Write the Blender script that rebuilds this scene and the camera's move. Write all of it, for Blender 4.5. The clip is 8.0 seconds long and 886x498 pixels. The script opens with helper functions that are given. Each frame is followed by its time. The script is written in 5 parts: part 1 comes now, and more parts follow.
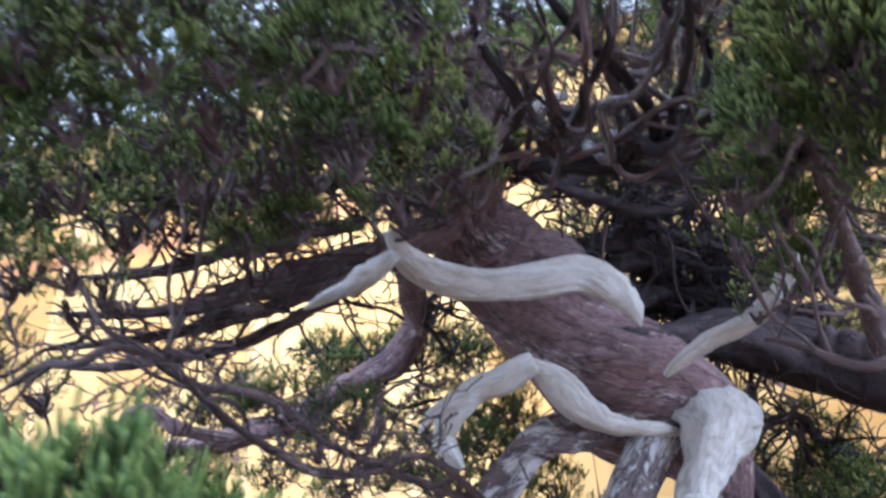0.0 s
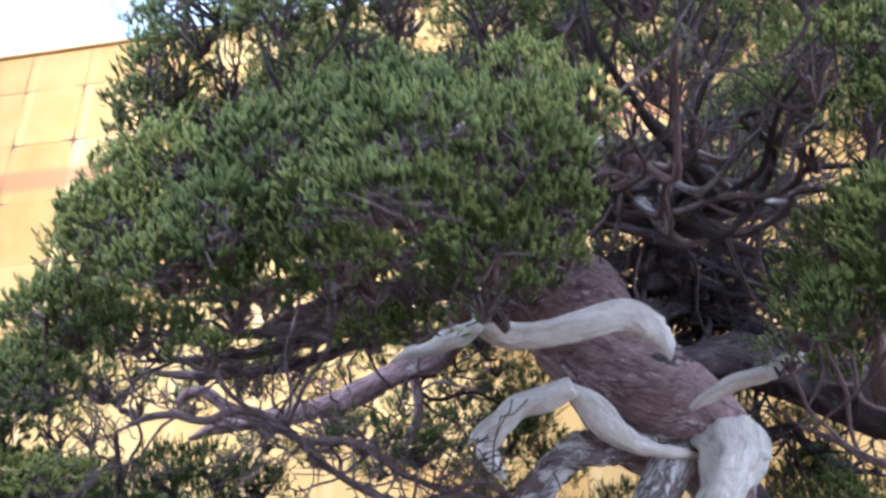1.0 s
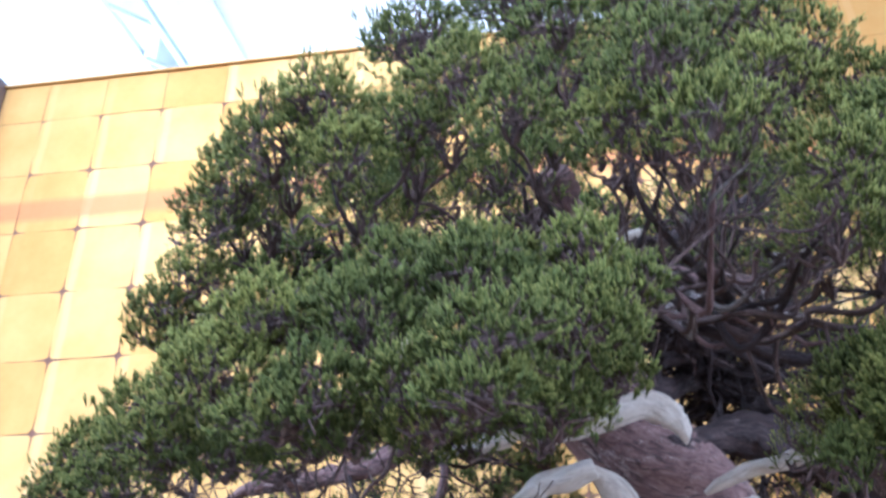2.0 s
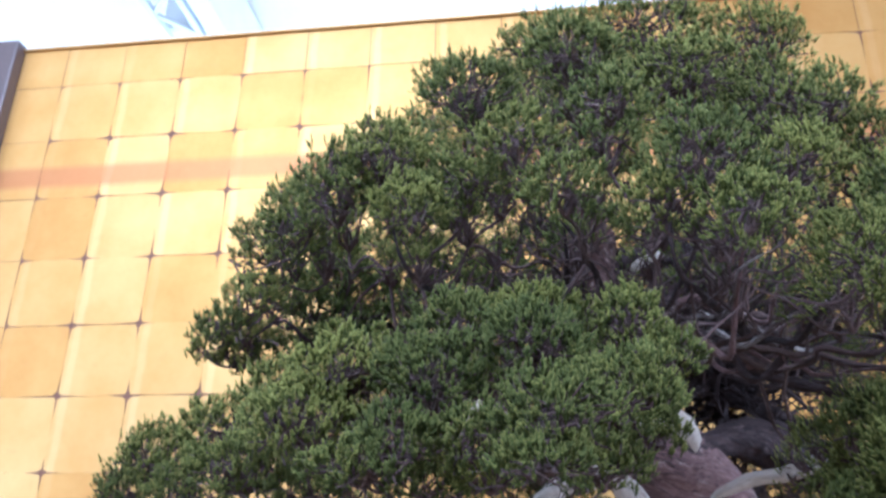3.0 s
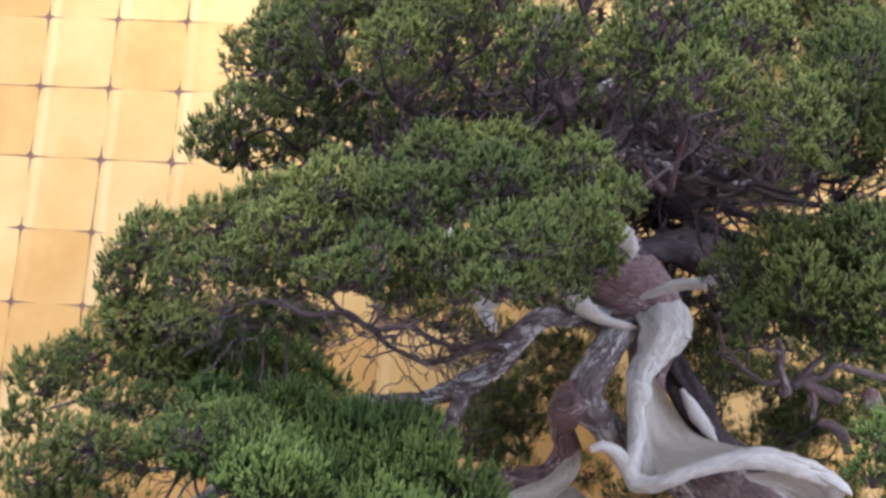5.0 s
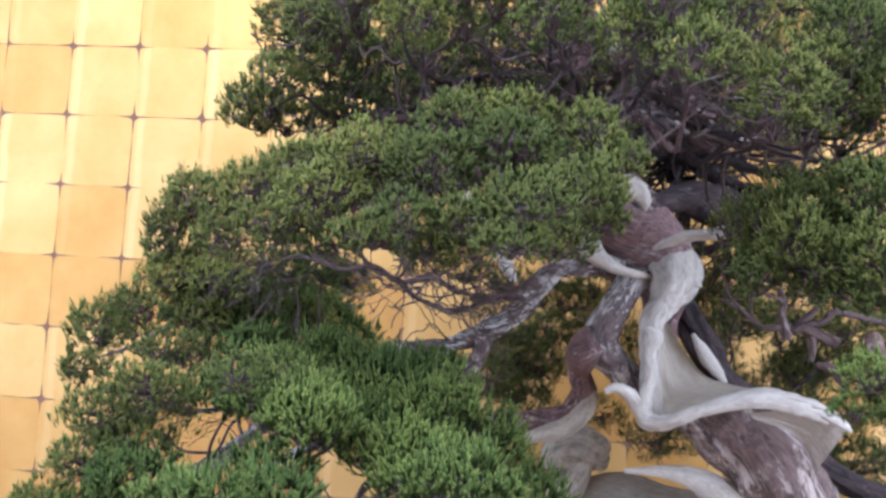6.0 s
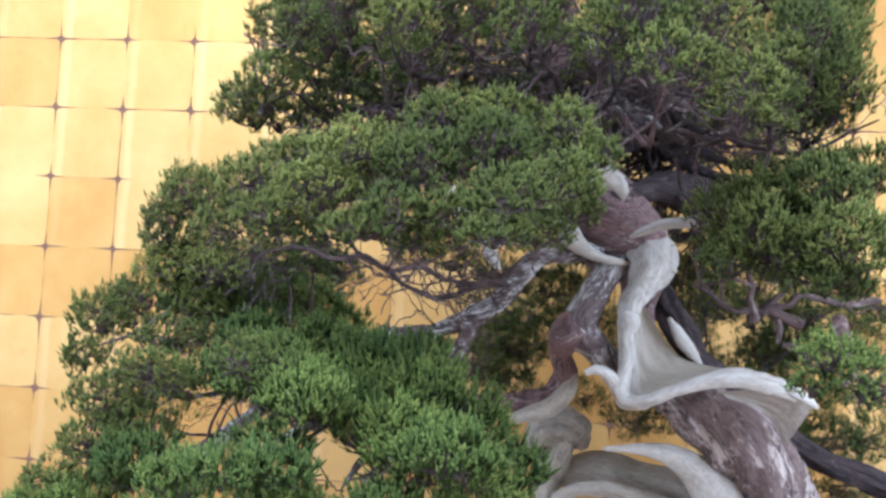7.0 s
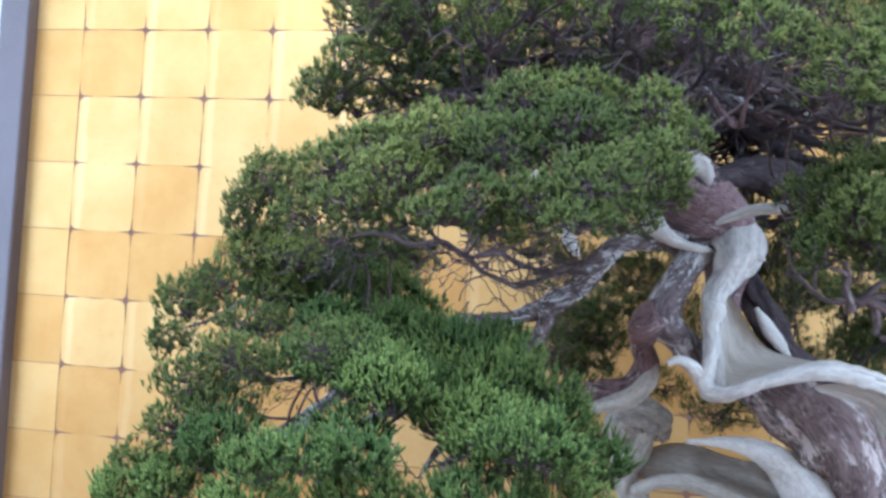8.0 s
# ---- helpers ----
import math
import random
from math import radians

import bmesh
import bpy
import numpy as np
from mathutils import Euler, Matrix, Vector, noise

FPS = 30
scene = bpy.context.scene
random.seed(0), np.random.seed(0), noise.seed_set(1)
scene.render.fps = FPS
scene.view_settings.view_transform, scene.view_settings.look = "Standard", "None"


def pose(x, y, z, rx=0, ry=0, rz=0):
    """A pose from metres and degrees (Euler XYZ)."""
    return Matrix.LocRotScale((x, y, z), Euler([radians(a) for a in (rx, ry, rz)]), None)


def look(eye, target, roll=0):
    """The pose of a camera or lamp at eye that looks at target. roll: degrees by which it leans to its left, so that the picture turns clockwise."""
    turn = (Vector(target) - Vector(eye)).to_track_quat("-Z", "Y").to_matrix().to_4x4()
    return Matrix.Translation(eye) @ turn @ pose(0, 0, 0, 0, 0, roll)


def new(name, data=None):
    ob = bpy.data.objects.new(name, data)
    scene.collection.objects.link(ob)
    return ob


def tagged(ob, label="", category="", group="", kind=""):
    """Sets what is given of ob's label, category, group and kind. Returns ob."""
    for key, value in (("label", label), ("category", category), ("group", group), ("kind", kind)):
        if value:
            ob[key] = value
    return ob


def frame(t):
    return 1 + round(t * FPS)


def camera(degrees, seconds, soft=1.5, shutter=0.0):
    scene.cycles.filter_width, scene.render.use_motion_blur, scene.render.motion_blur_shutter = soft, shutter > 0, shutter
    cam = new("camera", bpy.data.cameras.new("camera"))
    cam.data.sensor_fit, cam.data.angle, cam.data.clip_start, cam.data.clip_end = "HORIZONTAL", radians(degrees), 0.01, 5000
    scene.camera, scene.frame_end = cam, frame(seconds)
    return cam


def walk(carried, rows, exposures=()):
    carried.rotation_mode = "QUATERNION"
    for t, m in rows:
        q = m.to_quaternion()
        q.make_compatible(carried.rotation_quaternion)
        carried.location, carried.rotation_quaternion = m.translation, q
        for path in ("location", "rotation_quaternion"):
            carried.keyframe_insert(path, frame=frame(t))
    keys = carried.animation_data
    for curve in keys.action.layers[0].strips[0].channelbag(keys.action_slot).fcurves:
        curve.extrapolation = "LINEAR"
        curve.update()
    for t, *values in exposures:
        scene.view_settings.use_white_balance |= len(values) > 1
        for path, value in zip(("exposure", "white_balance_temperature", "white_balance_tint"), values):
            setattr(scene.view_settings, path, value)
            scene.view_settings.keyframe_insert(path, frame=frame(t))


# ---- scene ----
cam = camera(55.5, 8.0, soft=2.8, shutter=0.5)
PATH = [
    (0, (-0.113, -0.911, 1.311), (-0.455, 0.705, 2.440), -3.4),
    (0.5, (-0.133, -0.955, 1.335), (-0.433, 0.735, 2.365), -3.0),
    (1, (-0.146, -0.991, 1.362), (-0.444, 0.772, 2.258), -1.2),
    (1.5, (-0.154, -1.014, 1.379), (-0.449, 0.761, 2.252), -0.9),
    (2, (-0.163, -1.045, 1.394), (-0.439, 0.718, 2.299), -0.3),
    (3.3, (-0.183, -1.112, 1.422), (-0.431, 0.744, 2.125), 1.9),
    (3.5, (-0.183, -1.118, 1.423), (-0.388, 0.769, 2.054), 2.0),
    (4, (-0.185, -1.129, 1.428), (-0.366, 0.799, 1.928), 3.3),
    (4.5, (-0.185, -1.139, 1.431), (-0.338, 0.821, 1.8), 4.0),
    (6, (-0.178, -1.19, 1.435), (-0.404, 0.792, 1.573), 3.4),
    (6.5, (-0.177, -1.205, 1.436), (-0.369, 0.784, 1.532), 2.7),
    (7, (-0.176, -1.218, 1.435), (-0.366, 0.77, 1.544), 2.9),
    (7.5, (-0.17, -1.221, 1.433), (-0.48, 0.754, 1.491), 2.8),
    (8, (-0.181, -1.211, 1.434), (-0.54, 0.755, 1.505), 3.3),
]
# the clip's camera opens up and cools against the bright window at the start
EXPOSURES = [(0, 0.36, 4550, 14), (1, 0.38, 4600, 14), (1.5, 0.42, 4600, 14), (2, 0.36, 4650, 15), (3.5, -0.04, 4750, 17), (4.5, -0.03, 4900, 17), (6.5, 0.29, 4950, 13), (7.3, 0.28, 4700, 8), (8, 0.28, 4450, 7)]
walk(cam, [(t, look(eye, target, roll)) for t, eye, target, roll in PATH], EXPOSURES)

# ---- light ----
world = bpy.data.worlds.new("sky")
scene.world = world
world.use_nodes = True
wn = world.node_tree.nodes
sky = wn.new("ShaderNodeTexSky")
sky.sky_type, sky.sun_disc = "NISHITA", False
sky.sun_elevation, sky.sun_rotation = radians(48), radians(-40)
wn["Background"].inputs["Strength"].default_value = 0.10
world.node_tree.links.new(sky.outputs[0], wn["Background"].inputs["Color"])

sun = new("sun", bpy.data.lights.new("sun", "SUN"))
sun.data.energy, sun.data.angle, sun.data.color = 1.0, radians(12), (1.0, 0.96, 0.9)
sun.matrix_world = look((-2.6, 3.2, 5.0), (0, 0, 0))


def assumed_daylight(name, place, aim, width, height, power, colour):
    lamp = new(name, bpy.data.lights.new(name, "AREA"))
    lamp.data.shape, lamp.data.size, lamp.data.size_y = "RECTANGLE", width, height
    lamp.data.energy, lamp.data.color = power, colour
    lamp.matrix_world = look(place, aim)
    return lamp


assumed_daylight("assumed_daylight", (-0.75, 1.89, 2.2), (-0.75, 0.0, 2.2), 3.28, 1.58, 110, (0.93, 0.97, 1.0))
assumed_daylight("assumed_daylight", (-2.68, -1.9, 1.65), (0.0, -1.9, 1.65), 2.8, 1.7, 56, (0.97, 0.98, 1.0))
# unseen top light, added to brighten the foliage without glare on the gold
assumed_daylight("added_top_light", (-0.9, -2.0, 3.09), (-0.9, -2.0, 0.0), 1.9, 1.5, 118, (1.0, 0.99, 0.97))
# unseen light added from the front right to lift the tree
assumed_daylight("assumed_daylight", (2.38, -2.3, 1.7), (0.0, -1.6, 1.6), 2.4, 1.7, 105, (1.0, 0.98, 0.96))


# ---- materials ----
def material(name):
    m = bpy.data.materials.new(name)
    m.use_nodes = True
    nt = m.node_tree
    return m, nt, nt.nodes["Principled BSDF"]


def noise_node(nt, vector, scale, detail=6.0, rough=0.6, distort=0.0):
    n = nt.nodes.new("ShaderNodeTexNoise")
    n.inputs["Scale"].default_value = scale
    n.inputs["Detail"].default_value = detail
    n.inputs["Roughness"].default_value = rough
    n.inputs["Distortion"].default_value = distort
    if vector is not None:
        nt.links.new(vector, n.inputs["Vector"])
    return n.outputs["Fac"]


def ramp(nt, fac, stops):
    r = nt.nodes.new("ShaderNodeValToRGB")
    while len(r.color_ramp.elements) < len(stops):
        r.color_ramp.elements.new(0.5)
    for e, (p, c) in zip(r.color_ramp.elements, stops):
        e.position, e.color = p, (*c, 1)
    nt.links.new(fac, r.inputs[0])
    return r.outputs[0]


def mixed(nt, fac, a, b, mode="MIX"):
    n = nt.nodes.new("ShaderNodeMix")
    n.data_type, n.blend_type = "RGBA", mode
    for value, socket in ((fac, n.inputs[0]), (a, n.inputs[6]), (b, n.inputs[7])):
        if isinstance(value, (int, float)):
            socket.default_value = value
        elif isinstance(value, tuple):
            socket.default_value = (*value, 1)
        else:
            nt.links.new(value, socket)
    return n.outputs[2]


def maths(nt, op, a, b=0.0):
    n = nt.nodes.new("ShaderNodeMath")
    n.operation = op
    for value, socket in ((a, n.inputs[0]), (b, n.inputs[1])):
        if isinstance(value, (int, float)):
            socket.default_value = value
        else:
            nt.links.new(value, socket)
    return n.outputs[0]


def attribute(nt, name):
    n = nt.nodes.new("ShaderNodeAttribute")
    n.attribute_name = name
    return n


def scaled(nt, vector, x, y, z):
    n = nt.nodes.new("ShaderNodeMapping")
    n.inputs["Scale"].default_value = (x, y, z)
    nt.links.new(vector, n.inputs["Vector"])
    return n.outputs[0]


def bump(nt, bsdf, height, strength, distance):
    n = nt.nodes.new("ShaderNodeBump")
    n.inputs["Strength"].default_value, n.inputs["Distance"].default_value = strength, distance
    nt.links.new(height, n.inputs["Height"])
    nt.links.new(n.outputs[0], bsdf.inputs["Normal"])


def wood(name, dark, mid, light, patch, patch_amount, rough, relief, cracks=0.75):
    """Fibrous wood; the grain attribute runs round and along the limb."""
    m, nt, b = material(name)
    g = attribute(nt, "grain").outputs["Vector"]
    fibre = noise_node(nt, scaled(nt, g, 1, 1, 0.16), 900, 5, 0.65, 0.6)
    streak = noise_node(nt, scaled(nt, g, 1, 1, 0.30), 150, 7, 0.72, 2.2)
    broad = noise_node(nt, scaled(nt, g, 1, 1, 0.7), 40, 5, 0.65, 0.8)
    base = ramp(nt, mixed(nt, 0.45, streak, fibre), [(0.36, dark), (0.51, mid), (0.65, light)])
    spot = noise_node(nt, scaled(nt, g, 1, 1, 0.42), 190, 8, 0.75, 1.6)
    flake = ramp(nt, maths(nt, "ADD", maths(nt, "MULTIPLY", spot, 0.5), maths(nt, "MULTIPLY", broad, 0.55)),
                 [(0.57 - patch_amount, (0, 0, 0)), (0.63 - patch_amount, (0.9, 0.9, 0.9))])
    # long dark drying cracks that open and close along the grain
    line = noise_node(nt, scaled(nt, g, 1, 1, 0.07), 130, 5, 0.55, 0.5)
    gap = maths(nt, "ABSOLUTE", maths(nt, "SUBTRACT", line, 0.5))
    crack = ramp(nt, maths(nt, "ADD", gap, maths(nt, "MULTIPLY", maths(nt, "SUBTRACT", 0.56, broad), 0.12)), [(0.008, (1, 1, 1)), (0.035, (0, 0, 0))])
    skin = mixed(nt, flake, base, patch)
    deep = tuple(c * 0.45 for c in dark)
    nt.links.new(mixed(nt, maths(nt, "MULTIPLY", crack, cracks), skin, deep), b.inputs["Base Color"])
    b.inputs["Roughness"].default_value = rough
    height = maths(nt, "SUBTRACT", mixed(nt, 0.5, streak, fibre), maths(nt, "MULTIPLY", crack, 0.35))
    bump(nt, b, maths(nt, "ADD", height, maths(nt, "MULTIPLY", flake, 0.15)), relief, 0.004)
    return m


BARK = wood("bark", (0.070, 0.038, 0.037), (0.186, 0.108, 0.099), (0.310, 0.205, 0.186), (0.50, 0.41, 0.37), -0.005, 0.75, 0.65)
SILVER = wood("silvered_bark", (0.073, 0.044, 0.040), (0.213, 0.141, 0.123), (0.354, 0.257, 0.220), (0.624, 0.514, 0.449), 0.04, 0.7, 0.9)
BRANCH = wood("weathered_bark", (0.052, 0.033, 0.031), (0.150, 0.104, 0.095), (0.275, 0.210, 0.190), (0.68, 0.63, 0.58), 0.06, 0.7, 0.9)
DEADWOOD = wood("deadwood", (0.36, 0.32, 0.265), (0.50, 0.45, 0.385), (0.60, 0.55, 0.475), (0.40, 0.34, 0.27), 0.01, 0.6, 0.4, 0.3)
WHITEWOOD = wood("bleached_deadwood", (0.44, 0.395, 0.33), (0.60, 0.55, 0.475), (0.70, 0.655, 0.58), (0.50, 0.43, 0.35), 0.0, 0.55, 0.45, 0.3)
HOLLOW = wood("hollow_deadwood", (0.36, 0.31, 0.24), (0.45, 0.39, 0.31), (0.52, 0.46, 0.37), (0.36, 0.30, 0.23), 0.0, 0.7, 0.3, 0.15)
# bark darkened to stand in for shade behind the trunk and under the crown
SHADEBARK = wood("shaded_bark", (0.012, 0.008, 0.008), (0.044, 0.026, 0.025), (0.088, 0.058, 0.053), (0.198, 0.150, 0.136), -0.03, 0.8, 0.8)
TWIG = wood("twig_bark", (0.031, 0.018, 0.017), (0.104, 0.064, 0.056), (0.198, 0.136, 0.119), (0.291, 0.223, 0.194), 0.0, 0.8, 0.6)
GREYWOOD = wood("grey_deadwood", (0.24, 0.20, 0.155), (0.37, 0.315, 0.245), (0.47, 0.41, 0.325), (0.29, 0.24, 0.18), -0.01, 0.7, 0.5, 0.3)


def leaf_green(name, low, high, tip):
    m, nt, b = material(name)
    tint = attribute(nt, "tint").outputs["Fac"]
    along = attribute(nt, "tip").outputs["Fac"]
    base = mixed(nt, tint, low, high)
    young = maths(nt, "MULTIPLY", maths(nt, "POWER", along, 5.0), maths(nt, "ADD", maths(nt, "MULTIPLY", tint, 0.6), 0.35))
    colour = mixed(nt, young, base, tip)
    scales = noise_node(nt, None, 1400, 2, 0.5)
    nt.links.new(mixed(nt, maths(nt, "MULTIPLY", scales, 0.5), colour, (0.024, 0.036, 0.012)), b.inputs["Base Color"])
    b.inputs["Roughness"].default_value = 0.6
    b.inputs["Specular IOR Level"].default_value = 0.2
    bump(nt, b, scales, 0.6, 0.0006)
    thin = nt.nodes.new("ShaderNodeBsdfTranslucent")
    nt.links.new(colour, thin.inputs["Color"])
    mix = nt.nodes.new("ShaderNodeMixShader")
    mix.inputs[0].default_value = 0.3
    nt.links.new(b.outputs[0], mix.inputs[1])
    nt.links.new(thin.outputs[0], mix.inputs[2])
    nt.links.new(mix.outputs[0], nt.nodes["Material Output"].inputs["Surface"])
    return m


FOLIAGE = leaf_green("juniper_foliage", (0.069, 0.104, 0.023), (0.162, 0.198, 0.035), (0.60, 0.59, 0.15))
YOUNG_FOLIAGE = leaf_green("juvenile_juniper_foliage", (0.056, 0.112, 0.025), (0.132, 0.206, 0.036), (0.54, 0.60, 0.14))


def gold_leaf():
    m, nt, b = material("gold_leaf")
    place = nt.nodes.new("ShaderNodeNewGeometry").outputs["Position"]
    each = nt.nodes.new("ShaderNodeObjectInfo").outputs["Random"]
    cloud = noise_node(nt, place, 9, 5, 0.6)
    fine = noise_node(nt, place, 120, 4, 0.6)
    vertical = noise_node(nt, scaled(nt, place, 11, 0, 0.8), 1.0, 3, 0.55)
    tone = maths(nt, "ADD", maths(nt, "ADD", maths(nt, "MULTIPLY", each, 0.34), -0.02), maths(nt, "MULTIPLY", cloud, 0.75))
    colour = ramp(nt, tone, [(0.2, (0.42, 0.215, 0.052)), (0.5, (0.505, 0.298, 0.090)), (0.85, (0.575, 0.385, 0.145))])
    local = nt.nodes.new("ShaderNodeTexCoord").outputs["Object"]
    split = nt.nodes.new("ShaderNodeSeparateXYZ")
    nt.links.new(local, split.inputs[0])
    # a doubled, paler strip where each leaf overlaps its neighbour
    wander = maths(nt, "MULTIPLY", maths(nt, "SUBTRACT", noise_node(nt, place, 16, 3, 0.5), 0.5), 0.012)
    strip = maths(nt, "ABSOLUTE", maths(nt, "ADD", maths(nt, "ADD", split.outputs[0], 0.041), wander))
    lap = ramp(nt, maths(nt, "MULTIPLY", strip, 100), [(0.35, (1, 1, 1)), (0.75, (0, 0, 0))])
    lap = maths(nt, "MULTIPLY", lap, maths(nt, "MULTIPLY", each, 0.17))
    colour = mixed(nt, lap, colour, (0.88, 0.66, 0.38))
    tarnish = ramp(nt, noise_node(nt, place, 30, 5, 0.65, 0.6), [(0.60, (0, 0, 0)), (0.78, (0.35, 0.35, 0.35))])
    colour = mixed(nt, tarnish, colour, (0.50, 0.24, 0.09))
    # a soft-edged, redder band at one height across all the leaves
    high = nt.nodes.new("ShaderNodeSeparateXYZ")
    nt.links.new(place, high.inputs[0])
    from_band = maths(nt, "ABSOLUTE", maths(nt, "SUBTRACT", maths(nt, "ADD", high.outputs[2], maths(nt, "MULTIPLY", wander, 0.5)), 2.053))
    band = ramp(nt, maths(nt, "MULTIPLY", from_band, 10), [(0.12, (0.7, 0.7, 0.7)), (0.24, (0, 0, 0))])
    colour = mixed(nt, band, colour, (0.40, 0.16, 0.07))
    nt.links.new(colour, b.inputs["Base Color"])
    b.inputs["Metallic"].default_value = 0.92
    nt.links.new(maths(nt, "ADD", maths(nt, "MULTIPLY", fine, 0.16), 0.43), b.inputs["Roughness"])
    bump(nt, b, maths(nt, "ADD", maths(nt, "MULTIPLY", vertical, 1.0), maths(nt, "MULTIPLY", fine, 0.02)), 0.35, 0.006)
    return m


def plain(name, colour, rough=0.6, vary=0.15, scale=14.0, relief=0.15):
    m, nt, b = material(name)
    place = nt.nodes.new("ShaderNodeNewGeometry").outputs["Position"]
    wide, fine = noise_node(nt, place, scale), noise_node(nt, place, scale * 14)
    dark = tuple(c * (1 - vary) for c in colour)
    light = tuple(min(0.9, c * (1 + vary)) for c in colour)
    nt.links.new(ramp(nt, mixed(nt, 0.4, wide, fine), [(0.3, dark), (0.7, light)]), b.inputs["Base Color"])
    b.inputs["Roughness"].default_value = rough
    bump(nt, b, fine, relief, 0.002)
    return m


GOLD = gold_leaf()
LACQUER = plain("dark_lacquer", (0.10, 0.075, 0.07), 0.35)
STEEL = plain("painted_steel", (0.68, 0.75, 0.77), 0.45, 0.05)
JOINT = plain("joint_brown", (0.16, 0.075, 0.04), 0.7)
PLASTER_TAN = plain("tan_plaster", (0.30, 0.24, 0.19), 0.85, 0.08)
PLASTER = plain("white_plaster", (0.74, 0.73, 0.70), 0.8, 0.05)
BOARDS = plain("floor_boards", (0.22, 0.14, 0.08), 0.45, 0.25, 5)
FRAME = plain("window_paint", (0.70, 0.70, 0.68), 0.5, 0.05)
GLAZE = plain("pot_glaze", (0.10, 0.055, 0.04), 0.4)
SOIL = plain("soil", (0.06, 0.045, 0.03), 0.9, 0.4, 60, 0.6)
TABLE = plain("table_wood", (0.09, 0.05, 0.03), 0.4, 0.25, 8)


# ---- building helpers ----
def mesh_object(name, verts, faces, mat, parent=None, label="", smooth=True, floats=None, vectors=None):
    me = bpy.data.meshes.new(name)
    verts = np.asarray(verts, dtype=np.float32)
    me.from_pydata(verts, [], faces) if isinstance(faces, list) else fill(me, verts, faces)
    for key, values in (floats or {}).items():
        me.attributes.new(key, "FLOAT", "POINT").data.foreach_set("value", np.asarray(values, dtype=np.float32))
    for key, values in (vectors or {}).items():
        me.attributes.new(key, "FLOAT_VECTOR", "POINT").data.foreach_set("vector", np.asarray(values, dtype=np.float32).ravel())
    if smooth:
        me.polygons.foreach_set("use_smooth", np.ones(len(me.polygons), dtype=bool))
    me.materials.append(mat)
    me.update()
    ob = new(name, me)
    ob.parent = parent
    return tagged(ob, label)


def fill(me, verts, faces):
    """Mesh from an array of faces that all have the same number of corners."""
    faces = np.asarray(faces, dtype=np.int32)
    me.vertices.add(len(verts))
    me.vertices.foreach_set("co", verts.ravel())
    me.loops.add(faces.size)
    me.loops.foreach_set("vertex_index", faces.ravel())
    me.polygons.add(len(faces))
    me.polygons.foreach_set("loop_start", np.arange(0, faces.size, faces.shape[1], dtype=np.int32))
    me.update(calc_edges=True)
    me.validate()


def box(bm, x0, x1, y0, y1, z0, z1, bevel=0.0):
    made = bmesh.ops.create_cube(bm, size=1.0, matrix=Matrix.LocRotScale(
        ((x0 + x1) / 2, (y0 + y1) / 2, (z0 + z1) / 2), None, (x1 - x0, y1 - y0, z1 - z0)))
    if bevel:
        edges = list({e for v in made["verts"] for e in v.link_edges})
        bmesh.ops.bevel(bm, geom=edges, offset=bevel, segments=2, affect="EDGES", profile=0.6)


def part(name, bm, mat, parent=None, label=""):
    me = bpy.data.meshes.new(name)
    bm.to_mesh(me)
    bm.free()
    me.materials.append(mat)
    ob = new(name, me)
    ob.parent = parent
    return tagged(ob, label)


def box_part(name, mat, parent, *size, bevel=0.0, label=""):
    bm = bmesh.new()
    box(bm, *size, bevel=bevel)
    return part(name, bm, mat, parent, label)


def structure(ob, label, category):
    return tagged(ob, label, category, kind="structure")


# ---- the room ----
X0, X1, Y0, Y1, TOP = -2.7, 2.4, -4.0, 1.7, 3.1
structure(box_part("floor", BOARDS, None, X0 - 0.2, X1 + 0.2, Y0 - 0.2, Y1 + 0.2, -0.1, 0.0), "plain brown wooden floor of the room", "floor")
# the gap in the ceiling is added for the unseen top light
ceiling_mesh = bmesh.new()
for a, c, d, e in ((X0 - 0.2, -1.9, Y0 - 0.2, Y1 + 0.2), (0.1, X1 + 0.2, Y0 - 0.2, Y1 + 0.2), (-1.9, 0.1, Y0 - 0.2, -2.8), (-1.9, 0.1, -1.2, Y1 + 0.2)):
    box(ceiling_mesh, a, c, d, e, TOP, TOP + 0.1)
structure(part("ceiling", ceiling_mesh, PLASTER), "plain white ceiling with an opening added for the top light", "ceiling")


def wall_with_window(name, along, at, depth, a0, a1, w0, w1, z0, z1, window):
    bm = bmesh.new()
    for p in ((a0, w0, 0, TOP), (w1, a1, 0, TOP), (w0, w1, 0, z0), (w0, w1, z1, TOP)):
        if along == "x":
            box(bm, p[0], p[1], at, at + depth, p[2], p[3])
        else:
            box(bm, at, at + depth, p[0], p[1], p[2], p[3])
    structure(part(name, bm, PLASTER), "plain white plastered wall with a window", "wall")
    win = structure(new(window), "large white-framed window, assumed to let in daylight", "window")
    near = at + depth * 0.3

    def bar(u0, u1, v0, v1, label="window_bar"):
        if along == "x":
            box_part(label, FRAME, win, u0, u1, near, near + 0.06, v0, v1, bevel=0.004)
        else:
            box_part(label, FRAME, win, near, near + 0.06, u0, u1, v0, v1, bevel=0.004)

    bar(w0, w1, z0, z0 + 0.06, "sill")
    bar(w0, w1, z1 - 0.06, z1)
    steps = 3
    for i in range(steps + 1):
        u = w0 + 0.03 + (w1 - w0 - 0.06) * i / steps
        bar(u - 0.03, u + 0.03, z0 + 0.06, z1 - 0.06)


